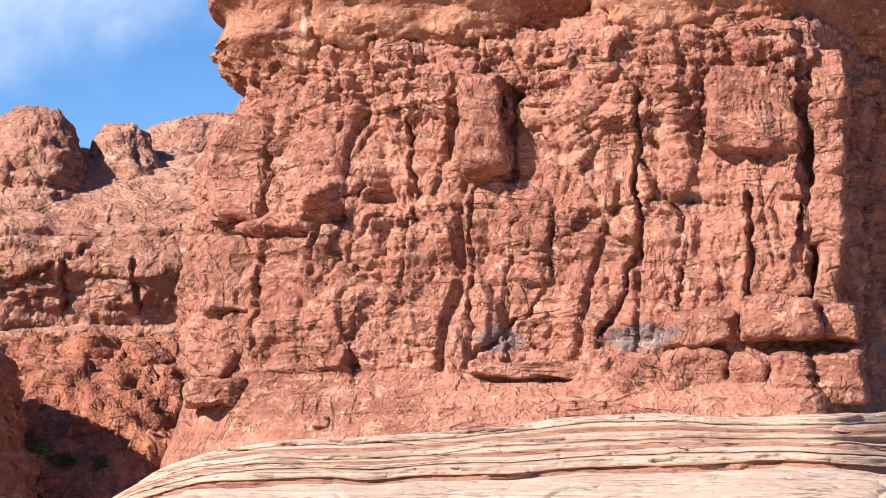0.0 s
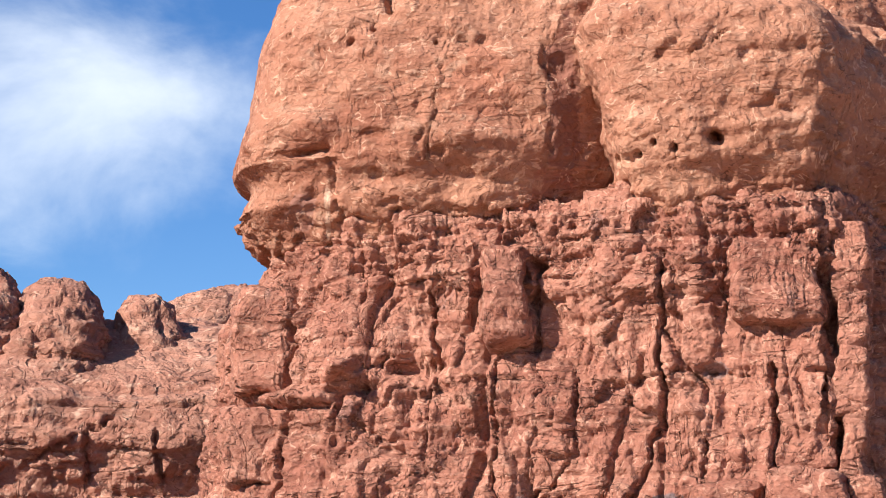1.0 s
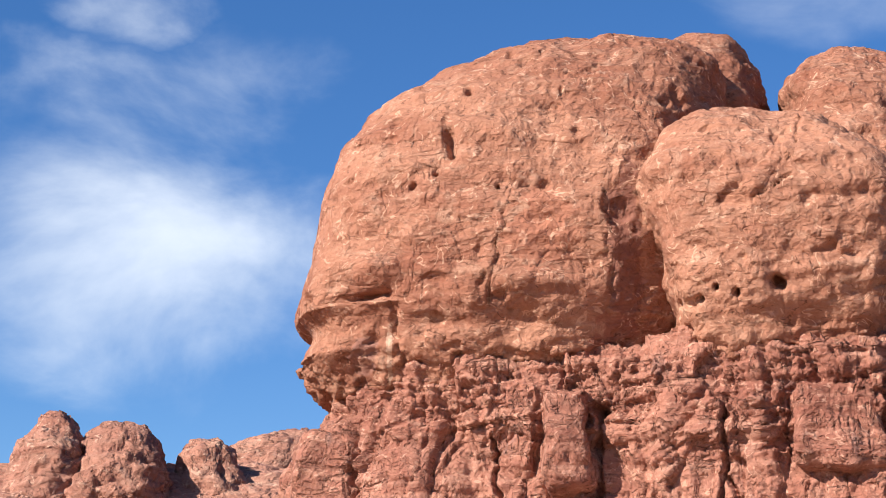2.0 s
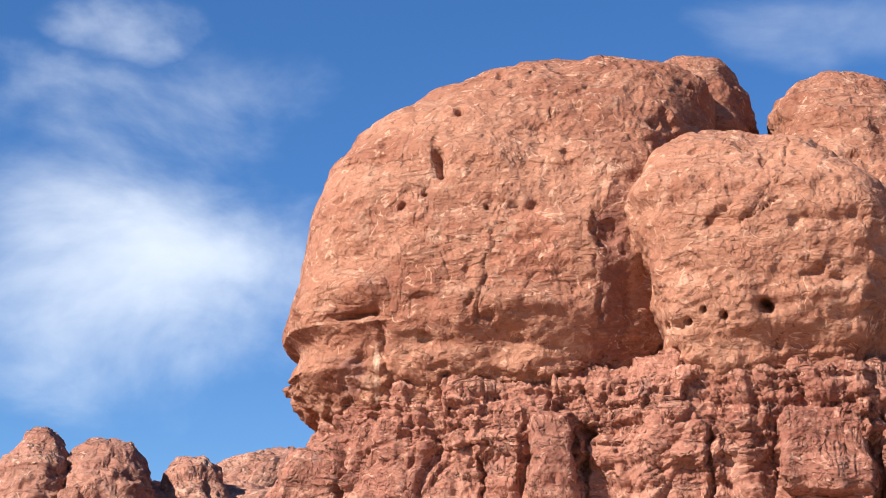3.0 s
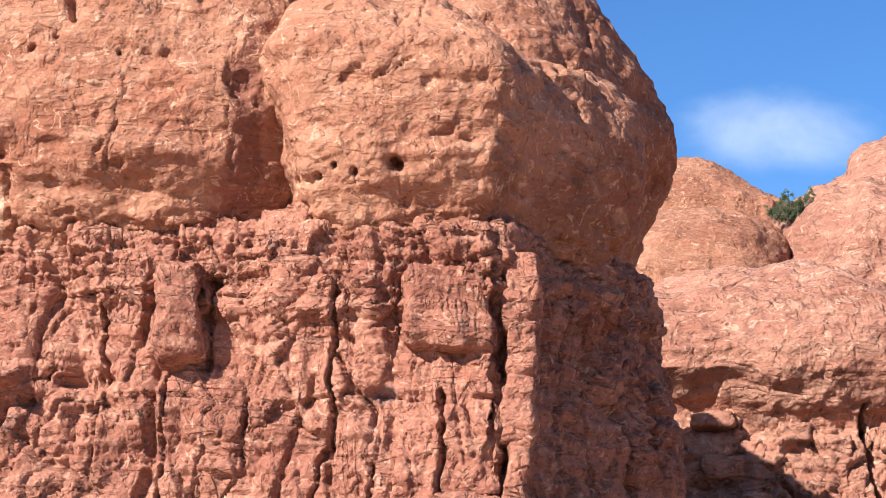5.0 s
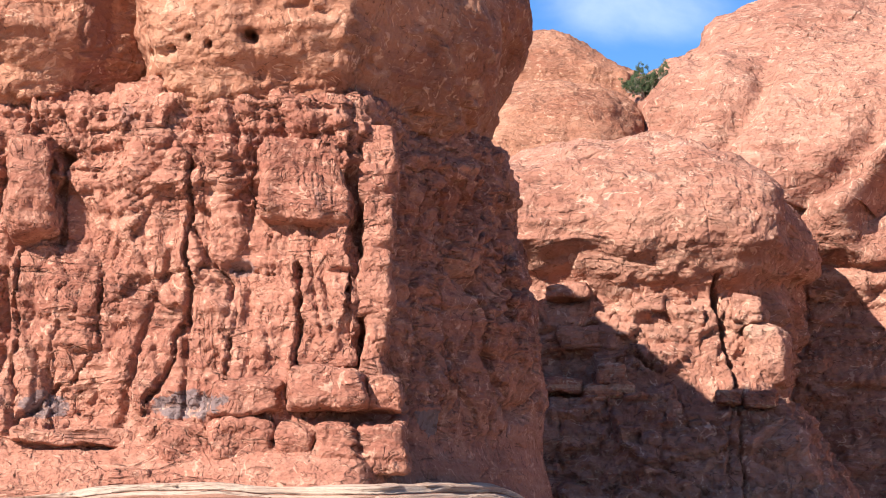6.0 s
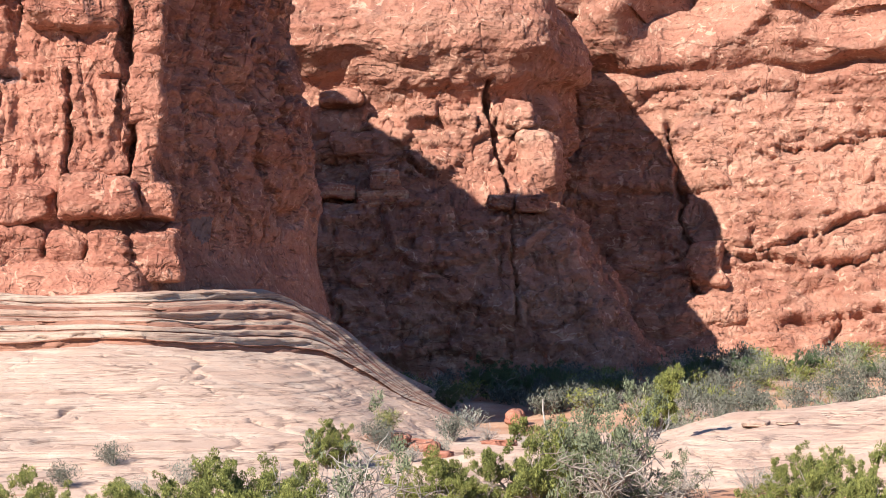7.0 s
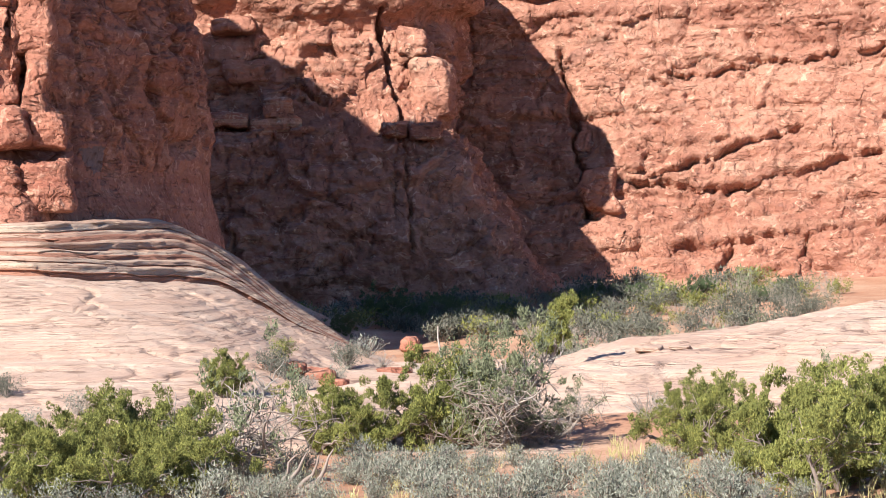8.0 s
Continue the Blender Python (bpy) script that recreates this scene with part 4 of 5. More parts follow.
for k, (a0, a1, e0, e1) in enumerate(((18.1, 19.2, 3.72, 4.9), (19.25, 19.75, 3.75, 4.9), (20.35, 21.5, 3.7, 5.2), (16.9, 18.0, 4.4, 5.6), (18.6, 19.4, 5.0, 5.8), (17.5, 18.4, 5.6, 6.15), (20.1, 21.0, 5.3, 6.0), (15.6, 16.8, 4.6, 5.3),
                                      (19.7, 20.35, 3.15, 3.55), (20.45, 21.3, 3.1, 3.5), (16.2, 17.6, 3.3, 3.75), (15.2, 16.2, 3.5, 3.9), (16.6, 17.4, 3.6, 4.3), (15.3, 16.4, 5.95, 6.35), (15.2, 16.3, 2.75, 3.1), (17.6, 18.6, 2.4, 2.85))):
    box_block("block", a0, a1, e0, e1, 140.4 if e0 > 3.6 else 138.0, 3.0, CLIFF if e0 > 3.6 else BENCH, bastion, 70 + k, n=16)

wall = thing("cliff", place(28, 0, 158), "tall pinkish sandstone cliff wall with curved cracks and ledges", "cliff", kind="structure")
WALL = [(-2.5, 17, 46, 154.6, 214.5), (-0.8, 17, 46, 157.1, 214.5), (1.2, 17, 46, 159.5, 214.5), (3.0, 17, 46, 160.7, 214.5), (5.0, 17, 46, 161.3, 214.5), (6.3, 17, 46, 160.5, 214.5), (6.8, 17, 46, 159.4, 214.5), (7.6, 17, 46, 158.2, 214.5), (9.0, 17, 46, 160.0, 214.5),
        (10.5, 17.2, 46, 163.5, 214.5), (11.4, 18.1, 45, 167.7, 214.5), (12.3, 19.2, 44, 174.2, 211.9), (13.0, 20.2, 42, 180.7, 209.3), (13.4, 21.2, 40, 187.2, 205.4), (13.6, 24, 36, 193.7, 201.5)]
rock_body("cliff_body", WALL, [(0, 0.8), (0, 0.25), (0.05, 0.06), (0.12, 0.01), (0.3, 0.0), (0.55, 0), (0.8, 0.0), (1, 0.1), (1, 0.8), (0.8, 1), (0.2, 1)], 0.17,
          cliff_relief(600, ((6.75, 0.9, 0.16), (1.4, 0.5, 0.1), (0.0, 0.6, 0.1), (3.6, 0.35, 0.08)), (-1.0, 6.3), 1.1, (5.0, 5.0, 2.3),
                       ((24.4, 5.6, 25.3, 0.2, 0.09, 1.2), (25.2, 2.0, 28.5, 1.5, 0.07, 0.9), (28.4, 1.5, 32.8, 2.6, 0.07, 0.9), (26.2, 1.7, 31.0, 3.4, 0.07, 0.9), (25.4, -0.1, 28.6, 0.2, 0.09, 1.2), (28.5, 0.25, 33, 0.7, 0.08, 1.1), (27, 4.6, 33, 5.2, 0.06, 0.8), (28.5, -0.6, 29.0, 0.3, 0.07, 0.9), (30.6, -0.7, 30.8, 0.5, 0.08, 0.9)),
                       ((21.6, 7.8, 24.2, 10.6, 0.38, 1.9), (19.7, 9.6, 21.2, 12.2, 0.3, 1.2), (18.2, 10.0, 19.6, 12.6, 0.3, 1.2), (24.4, 7.6, 27.5, 10.4, 0.4, 1.6), (26.8, 7.6, 30, 9.8, 0.4, 1.3)), 0.5, True, ((25.4, 8.8, 1.7, 1.5, 5.5), (29.6, 8.3, 1.6, 0.9, 3.0))), CLIFF, wall, close=(0.08, 0.6))
for k, (a0, a1, e0, e1) in enumerate(((24.9, 26.1, 0.1, 0.95), (25.2, 26.3, -0.75, 0.05), (26.4, 27.2, -0.2, 0.4), (26.3, 27.0, -0.9, -0.25), (27.3, 28.3, -0.7, 0.0), (25.0, 25.9, 1.0, 2.2), (31.0, 33.2, -0.75, 0.45),
                                      (29.3, 30.9, -0.9, -0.1),
                                      (25.6, 26.7, -1.4, -0.8), (27.0, 28.0, -1.35, -0.75), (28.2, 29.2, -1.3, -0.6), (29.4, 30.4, -1.4, -0.85), (30.6, 31.8, -1.3, -0.7))):
    box_block("block", a0, a1, e0, e1, 159.6, 3.6, CLIFF, wall, 100 + k, n=16)

for name, rows, seed, label in (
        ("rock_dome", [(6, 11, 19.0, 161.2, 195.0), (9.5, 11.2, 18.5, 162.5, 195.0), (10.4, 12.2, 18.2, 165.1, 193.7), (10.9, 13.2, 17.8, 167.7, 191.1), (11.3, 14.2, 16.9, 171.6, 187.2), (11.52, 15.2, 15.8, 176.8, 182.0)], 700, "smooth pinkish sandstone dome with small worn holes"),
        ("rock_dome", [(8, 12, 20, 195.0, 234.0), (11.3, 12.6, 18.6, 196.3, 234.0), (11.85, 13.2, 17.2, 198.9, 231.4), (12.3, 13.8, 16.5, 201.5, 228.8), (12.6, 14.4, 15.9, 206.7, 223.6), (12.75, 15.0, 15.4, 211.9, 218.4)], 720, "far low sandstone dome against the sky")):
    tagged(rock_body(name, rows, DOME, 0.32, smooth_relief(seed, 0.4, 0.25), TAN), label, "rock", kind="structure")

left = thing("cliff", place(-9, 0, 130), "sandstone cliff with a sloping bench over an undercut face", "cliff", kind="structure")
LEFT = [(-1.5, -32, -3, 118, 160), (0.5, -32, -3, 121, 160), (2.2, -32, -3, 124, 160), (3.4, -32, -3, 124.9, 160), (3.75, -32, -3, 124.6, 160), (4.6, -32, -3, 124, 160), (5.5, -32, -3, 124.8, 160), (6.2, -31, -3.5, 127.5, 159), (6.8, -30, -4, 131, 158),
        (7.25, -28, -4, 135, 157), (7.6, -26, -4.5, 140, 155), (7.75, -22, -6, 145, 152)]
rock_body("cliff_body", LEFT, [(0, 0.8), (0, 0.2), (0.15, 0.03), (0.4, 0), (0.7, 0), (0.9, 0.0), (0.97, 0.05), (1, 0.4), (1, 0.8), (0.8, 1), (0.2, 1)], 0.19,
          cliff_relief(800, ((3.55, 0.5, 0.08), (6.55, 0.45, 0.06), (2.2, 0.5, 0.1), (5.9, 0.25, 0.05), (4.7, 0.2, 0.05)), (0.3, 5.2), 0.9, (4.2, 4.2, 1.2), ((-10.9, 4.2, -8.6, 5.6, 0.035, 0.4), (-9.4, 5.2, -9.2, 3.8, 0.05, 0.5), (-7.6, 5.2, -7.3, 3.8, 0.05, 0.6)), amp=0.25), CLIFF, left, close=(0.6, 0.97))
for rows, seed, label in (
        ([(6.2, -12.2, -8.6, 128, 142), (7.4, -11.8, -8.9, 129, 142), (8.0, -11.2, -9.1, 130, 141), (8.4, -11.0, -9.2, 131.5, 140), (8.65, -10.8, -9.35, 133, 138), (8.78, -10.4, -9.7, 135, 136)], 820, "worn sandstone knob on the cliff bench"),
        ([(6.4, -9.2, -6.3, 131, 145), (7.4, -8.9, -6.7, 132, 145), (8.0, -8.75, -7.0, 133, 144), (8.3, -8.6, -7.1, 134, 143), (8.55, -8.4, -7.35, 135.5, 141), (8.7, -8.1, -7.65, 137.5, 139)], 830, "rounded sandstone knob on the cliff bench"),
        ([(6, -9.5, -3.5, 150, 175), (7.8, -8.0, -3.5, 151, 175), (8.3, -7.2, -3.8, 153, 174), (8.6, -6.2, -4.2, 158, 170), (8.7, -5.5, -4.8, 162, 166)], 840, "far pale sandstone ridge"),
        ([(6, -13.4, -10.6, 129, 143), (7.5, -13.0, -10.8, 130, 143), (8.3, -12.7, -11.1, 131, 142), (8.8, -12.3, -11.4, 133, 140), (9.0, -12.0, -11.7, 135, 138)], 850, "upright sandstone knob at the cliff edge")):
    tagged(rock_body("rock_knob", rows, DOME, 0.2, cliff_relief(seed, (), (6.0, 10), 0.5, (2.6, 2.6, 1.4), amp=0.22), CLIFF), label, "rock", kind="structure")

# shaded fin beside the wash, and the tumbled boulders at its foot
FIN = [(-3, -30, -9.6, 84, 112), (0.5, -30, -10.2, 86, 112), (1.6, -30, -10.6, 87, 112), (2.6, -30, -10.85, 88, 111), (3.1, -29, -11.1, 89, 110), (3.6, -27, -12.2, 91, 108), (4.0, -25, -14, 94, 105)]
tagged(rock_body("rock_fin", FIN, DOME, 0.25, cliff_relief(900, (), (-2, 4), 0.6, (3, 3, 2)), RED), "dark red sandstone fin beside the wash", "rock", kind="structure")
rs = random.Random(5)
for k in range(46):
    az, el = rs.uniform(-11.0, -6.4), rs.uniform(-1.2, 2.6)
    size = rs.uniform(0.9, 2.6)
    d = 104 + 3.2 * (el + 1)
    if az > -7.4 and el < 0.5:
        size *= 0.7
    b = stone("boulder", place(az, el, d), (size * rs.uniform(0.9, 1.5), size * rs.uniform(1.2, 2.2), size * rs.uniform(0.7, 1.2)), RUBBLE, None, rs.uniform(-40, 40), rs.uniform(-20, 20), rs.choice((3, 4, 5)), 12, 0.2, k)
    tagged(b, "tumbled red sandstone boulder below the cliff", "boulder", "boulders below the cliff")
TALUS = [(-3.0, -14, -4, 92, 128), (-1.0, -14, -4.5, 97, 128), (0.5, -14, -5, 104, 128), (1.6, -13, -5.2, 109, 127), (2.4, -12, -5.5, 114, 126), (2.9, -11, -6, 118, 124)]
tagged(rock_body("talus", TALUS, DOME, 0.28, cliff_relief(940, (), (-4, 4), 0.7, (2.4, 2.4, 1.4)), RUBBLE), "sloping bank of broken red rock", "rock", kind="structure")
# ---- ground ----
def ground_z(az, d):
    az, d = np.asarray(az, float), np.asarray(d, float)
    z = np.interp(d, [0, 8, 28, 50, 75, 100, 138, 170, 400, 4000], [0, -0.2, -1.9, -2.1, -2.6, -2.8, -1.3, 0.3, 2.0, 0.0])
    x, y = d * np.sin(np.radians(az)), d * np.cos(np.radians(az))
    p = np.stack([x.ravel(), y.ravel(), np.zeros(x.size)], 1)
    return z + (0.22 * fbm(p, 7.0, 3, 950) + 0.05 * fbm(p, 1.2, 3, 955)).reshape(z.shape) * np.clip(d / 10, 0, 1)


def spot(az, d):
    a = radians(az)
    return Vector((d * math.sin(a), d * math.cos(a), float(ground_z([az], [d])[0])))


az = np.concatenate([np.linspace(-15, 36, 200, endpoint=False), np.linspace(36, 345, 60, endpoint=False)])
dist = np.concatenate([[0.05], np.geomspace(2, 24, 20), np.linspace(25, 135, 130), np.geomspace(140, 4200, 26)])
A, D = np.meshgrid(az, dist)
G = np.stack([D * np.sin(np.radians(A)), D * np.cos(np.radians(A)), ground_z(A, D)], 2)
ring = np.arange(len(az))
centre = np.full(len(az), G.shape[0] * G.shape[1])
tagged(link_mesh_mixed("ground", np.vstack([G.reshape(-1, 3), [[0, 0, 0]]]), grid_faces(len(dist), len(az), True), np.stack([np.roll(ring, -1), ring, centre], 1), SOIL), "sandy reddish desert soil", "ground", kind="structure")

# pale rounded slickrock slab beyond the sage flat
a = np.linspace(6, 38, 300)
d = np.linspace(39, 84, 260)
A, D = np.meshgrid(a, d)
top = np.interp(A, [6, 14, 17, 20, 22.5, 24.4, 26, 27.4, 29.1, 31, 32.7, 36, 42], [-3.6, -3.2, -3.35, -3.4, -3.1, -2.75, -2.35, -2.15, -1.95, -1.45, -1.2, -0.9, -1.5])
ridge = np.interp(A, [6, 21, 25, 28, 42], [55, 56, 61, 66, 66])
crest = 1.6 + ridge * np.tan(np.radians(top))
front = np.interp(A, [6, 20, 25, 28, 32, 42], [41, 41, 42, 43, 43, 43])
u = np.clip((D - front) / (ridge - front), -0.4, 1)
rise = np.where(D < ridge, np.sin(np.clip(u, 0, 1) * math.pi / 2) ** 0.9 + np.minimum(u, 0) * 1.2, 1 - ((D - ridge) / 13) ** 2)
Z = -1.95 + (crest + 1.95) * rise
P = np.stack([D * np.sin(np.radians(A)), D * np.cos(np.radians(A)), Z], 2).reshape(-1, 3)
mask = step(fbm(P, 5.0, 3, 970, (1, 1, 0.2)), -0.4, 0.2)
P[:, 2] += mask * (terraced(P[:, 2], 0.17) - P[:, 2])
P[:, 2] += 0.22 * fbm(P, 6, 3, 960) + 0.06 * fbm(P, 1.0, 3, 963, (0.6, 0.6, 3)) - 0.16 * step(fbm(P, 4.0, 3, 966, (0.5, 1.4, 1)), 0.25, 0.4) + 0.24 * creases(P, 2.4, 981, (0.45, 0.9, 1), 0.07) + 0.15 * creases(P, 1.1, 985, (0.4, 0.9, 1), 0.10, 1)
tagged(link_mesh("slickrock", P, grid_faces(len(d), len(a), False), SLICK), "pale pink rounded slickrock slab", "rock", kind="structure")
# ---- plants ----
bpy.context.view_layer.update()
SOLID = bpy.context.evaluated_depsgraph_get()


def seen(az, el):
    """Where the ground or rock lies along a heading and an elevation."""
    hit, p, _, _, _, _ = scene.ray_cast(SOLID, EYE, heading(az, el))
    return p if hit and p.length < 400 else place(az, el, 60)


def tube(path, r0, r1, sides=5):
    """A tapered limb along a list of points."""
    path = np.array(path)
    n = len(path)
    t = np.gradient(path, axis=0)
    t /= np.linalg.norm(t, axis=1, keepdims=True) + 1e-9
    a = np.cross(t, [0.31, 0.17, 0.93])
    a /= np.linalg.norm(a, axis=1, keepdims=True) + 1e-9
    b = np.cross(t, a)
    ang = np.linspace(0, 2 * math.pi, sides, endpoint=False)
    r = np.linspace(r0, r1, n)[:, None, None]
    P = path[:, None] + r * (np.cos(ang)[None, :, None] * a[:, None] + np.sin(ang)[None, :, None] * b[:, None])
    return P.reshape(-1, 3), grid_faces(n, sides, True)


def join(pieces):
    V, F, k = [], [], 0
    for v, f in pieces:
        V.append(v)
        F.append(f + k)
        k += len(v)
    return np.vstack(V), np.vstack(F)


def wander(rs, start, way, length, steps, bend, rise=0.0):
    p, w = np.array(start, float), np.array(way, float)
    out = [p.copy()]
    for _ in range(steps):
        w = w + rs.normal(0, bend, 3) + np.array([0, 0, rise])
        w /= np.linalg.norm(w)
        p = p + w * length / steps
        out.append(p.copy())
    return out


def sprigs(rs, centres, radii, count, length, width, up=0.5):
    """Many small leaf sprays, thick towards the outside of each clump."""
    k = len(centres)
    c = np.repeat(centres, count, 0)
    r = np.repeat(radii, count)[:, None]
    o = rs.normal(0, 1, (k * count, 3))
    o /= np.linalg.norm(o, axis=1, keepdims=True)
    base = c + o * r * rs.uniform(0.25, 1.0, (k * count, 1)) ** 0.6 * np.array([1, 1, 1.15])
    way = 0.45 * o + rs.normal(0, 0.6, o.shape) + np.array([0, 0, up])
    way /= np.linalg.norm(way, axis=1, keepdims=True)
    side = np.cross(way, rs.normal(0, 1, o.shape))
    side /= np.linalg.norm(side, axis=1, keepdims=True) + 1e-9
    ln = length * rs.uniform(0.6, 1.4, (k * count, 1))
    wd = width * rs.uniform(0.6, 1.3, (k * count, 1))
    P = np.stack([base - side * wd, base + side * wd, base + way * ln], 1)
    return P.reshape(-1, 3), np.arange(k * count)[:, None] * 3 + np.array([0, 1, 2])


def leaf_mesh(name, rs, centres, radii, count, length, width, material, up=0.5):
    P, F = sprigs(rs, centres, radii, count, length, width, up)
    return link_mesh(name, P, F, material, smooth=False)


def juniper(name, seed, wide, high, material, label, category, density=1.0, dead=0.0, narrow=False):
    """A shrubby tree: gnarled stems from the foot, forking limbs, and leafy clumps at their ends. Built round the origin."""
    rs = np.random.RandomState(seed)
    tree = thing(name, Vector((0, 0, 0)), label, category)
    tips, bare = [], []
    stems = 1 if narrow else rs.randint(3, 6)
    trunk = []
    for s in range(stems):
        a = 2 * math.pi * (s + rs.uniform(0, 0.7)) / stems
        lean = 0.15 if narrow else rs.uniform(0.45, 1.1)
        path = wander(rs, (0.06 * math.cos(a), 0.06 * math.sin(a), -0.15), (lean * math.cos(a), lean * math.sin(a), 0.9), high * (0.9 if narrow else 0.62), 7, 0.16, 0.03)
        trunk.append(tube(path, 0.05 * high / 2 + 0.02, 0.02))
        twigs = []
        for k in range(2, 8):
            for _ in range(3 if narrow else 2):
                b = rs.uniform(0, 2 * math.pi)
                reach = wide * (0.30 * (1.1 - k / 9) if narrow else rs.uniform(0.16, 0.36))
                q = wander(rs, path[k], (math.cos(b), math.sin(b), rs.uniform(0.1, 0.8)), reach, 4, 0.3, 0.05)
                twigs.append(tube(q, 0.020, 0.006, 4))
                (bare if rs.rand() < dead else tips).append(q[-1])
                (bare if rs.rand() < dead else tips).append(q[2])
                (bare if rs.rand() < dead else tips).append((q[-1] + q[3]) / 2 + rs.normal(0, 0.12, 3))
                for _ in range(2 if dead < 0.3 else 15):
                    v = rs.normal(0, 1, 3) + np.array([0, 0, 0.4])
                    z = wander(rs, q[rs.randint(1, 5)], v / np.linalg.norm(v), (0.22 if dead < 0.3 else 0.32) * high / 2, 3, 0.35)
                    twigs.append(tube(z, 0.009, 0.004, 3))
        under(link_mesh("limb", *join(twigs), DEADWOOD if dead > 0.3 and s % 2 else BARK), tree)
    under(link_mesh("trunk", *join(trunk), BARK), tree)
    tips = np.array(tips)
    top = tips[:, 2].max()
    tips = tips * np.array([1, 1, high * 0.9 / max(top, 0.1) if not narrow else 1.0])
    # every limb end carries a few upright tufts side by side
    tips = np.vstack([tips] + [tips + rs.normal(0, 0.085, tips.shape) * high / 2 for _ in range(2)])
    rad = rs.uniform(0.055, 0.13, len(tips)) * high / 2.2
    if len(tips):
        under(leaf_mesh("crown", rs, tips, rad, int(84 * density), 0.048, 0.0105, material, 1.1), tree)
    return tree


def shrub(name, seed, wide, high, material, label, category, count=420, stick=15, stems=DEADWOOD, leaf=1.0, up=0.35):
    rs = np.random.RandomState(seed)
    bush = thing(name, Vector((0, 0, 0)), label, category)
    ends, wood = [], []
    for _ in range(stick):
        a, l = rs.uniform(0, 2 * math.pi), rs.uniform(0.1, 1.0)
        q = wander(rs, (0, 0, -0.05), (l * math.cos(a), l * math.sin(a), 0.75), 1.0, 4, 0.16, 0.02)
        q = np.array(q) * np.array([wide / 1.5, wide / 1.5, high])
        wood.append(tube(q, 0.012, 0.004, 3))
        ends += [q[-1], q[-2], q[-3]]
        for _ in range(2):
            v = rs.normal(0, 1, 3) + np.array([0, 0, 0.5])
            wood.append(tube(wander(rs, q[rs.randint(2, 5)], v / np.linalg.norm(v), 0.2 * high, 3, 0.3), 0.006, 0.003, 3))
    under(link_mesh("stem", *join(wood), stems), bush)
    if count:
        ends = np.array(ends)
        under(leaf_mesh("foliage", rs, ends, np.full(len(ends), 0.19 * high + 0.04), count * 3 // 2 // len(ends), 0.045 * leaf, 0.0075 * leaf, material, up), bush)
    return bush


# one of each kind is built first and then set out; the first spot belongs to the built one
def setting(kind, spots, group=""):
    """kind: built things; spots: (heading, foot elevation, or its distance where that is over 20, scale, which)."""
    used = set()
    rs = random.Random(len(spots))
    for az, el, size, k in spots:
        p = seen(az, el) if el < 20 else spot(az, el)
        m = Matrix.Translation(p) @ Euler((0, 0, rs.uniform(0, 6.28))).to_matrix().to_4x4()
        ob = kind[k]
        if k in used:
            ob = copy_thing(ob, m)
        else:
            used.add(k)
            ob.matrix_basis = m
        ob.scale = (size, size, size * rs.uniform(0.92, 1.08))
        if group:
            ob["group"] = group


GREEN = [juniper("juniper", 1, 2.2, 2.0, JUNIPER, "bushy yellow-green juniper with twisted grey limbs", "juniper", 1.1, 0.05),
         juniper("juniper", 2, 2.4, 2.0, JUNIPER, "spreading yellow-green juniper on sandy soil", "juniper", 1.1, 0.12),
         juniper("juniper", 3, 2.0, 2.0, JUNIPER, "rounded green juniper with dense foliage", "juniper", 1.3, 0.0)]
setting(GREEN, [(9.9, -5.9, 0.75, 0), (11.2, -6.0, 0.7, 1), (12.6, -6.0, 0.9, 2), (13.7, -6.1, 0.95, 0), (10.6, -6.4, 0.7, 2), (12.0, -6.5, 0.7, 1), (14.3, -6.3, 0.6, 2), (17.9, -5.1, 0.72, 1), (19.0, -5.0, 0.8, 0),
                (21.0, -5.1, 1.05, 2), (28.0, -5.3, 0.85, 1), (28.9, -5.6, 0.75, 0), (30.3, -6.0, 0.85, 2), (31.6, -6.2, 1.0, 0), (32.9, -6.1, 1.05, 1), (30.9, -6.5, 0.8, 1), (34.3, -6.0, 1.05, 2), (7.6, -5.9, 0.8, 0),
                (15.4, -3.55, 0.62, 2), (12.2, -3.9, 0.36, 0), (27.5, -4.7, 0.55, 0), (15.9, -5.6, 0.4, 1)], "junipers round the sage flat")
GREY = [juniper("juniper", 11, 2.4, 2.0, GREYGREEN, "half-dead juniper with bare silvery branches", "juniper", 0.5, 0.75),
        juniper("juniper", 12, 2.6, 2.0, GREYGREEN, "greyish juniper with many bare branches", "juniper", 0.7, 0.5)]
setting(GREY, [(14.9, -5.9, 1.35, 0), (22.6, -5.0, 1.45, 1), (23.8, -4.9, 0.85, 0), (21.7, -5.0, 0.8, 1), (19.9, -4.9, 0.45, 0), (32.2, -5.4, 0.95, 0)], "half-dead junipers")
CONE = [juniper("juniper", 21, 1.6, 2.0, JUNIPER, "narrow upright green juniper beside the slickrock", "juniper", 1.6, 0.0, True)]
setting(CONE, [(23.95, -2.9, 1.05, 0)])
DARK = [juniper("pinyon_pine", 31, 1.9, 2.0, PINYON, "dark green pinyon in the shade of the cliff", "pine", 1.0, 0.0),
        juniper("pinyon_pine", 32, 2.4, 2.0, PINYON, "low dark green pinyon below the cliff", "pine", 1.0, 0.05)]
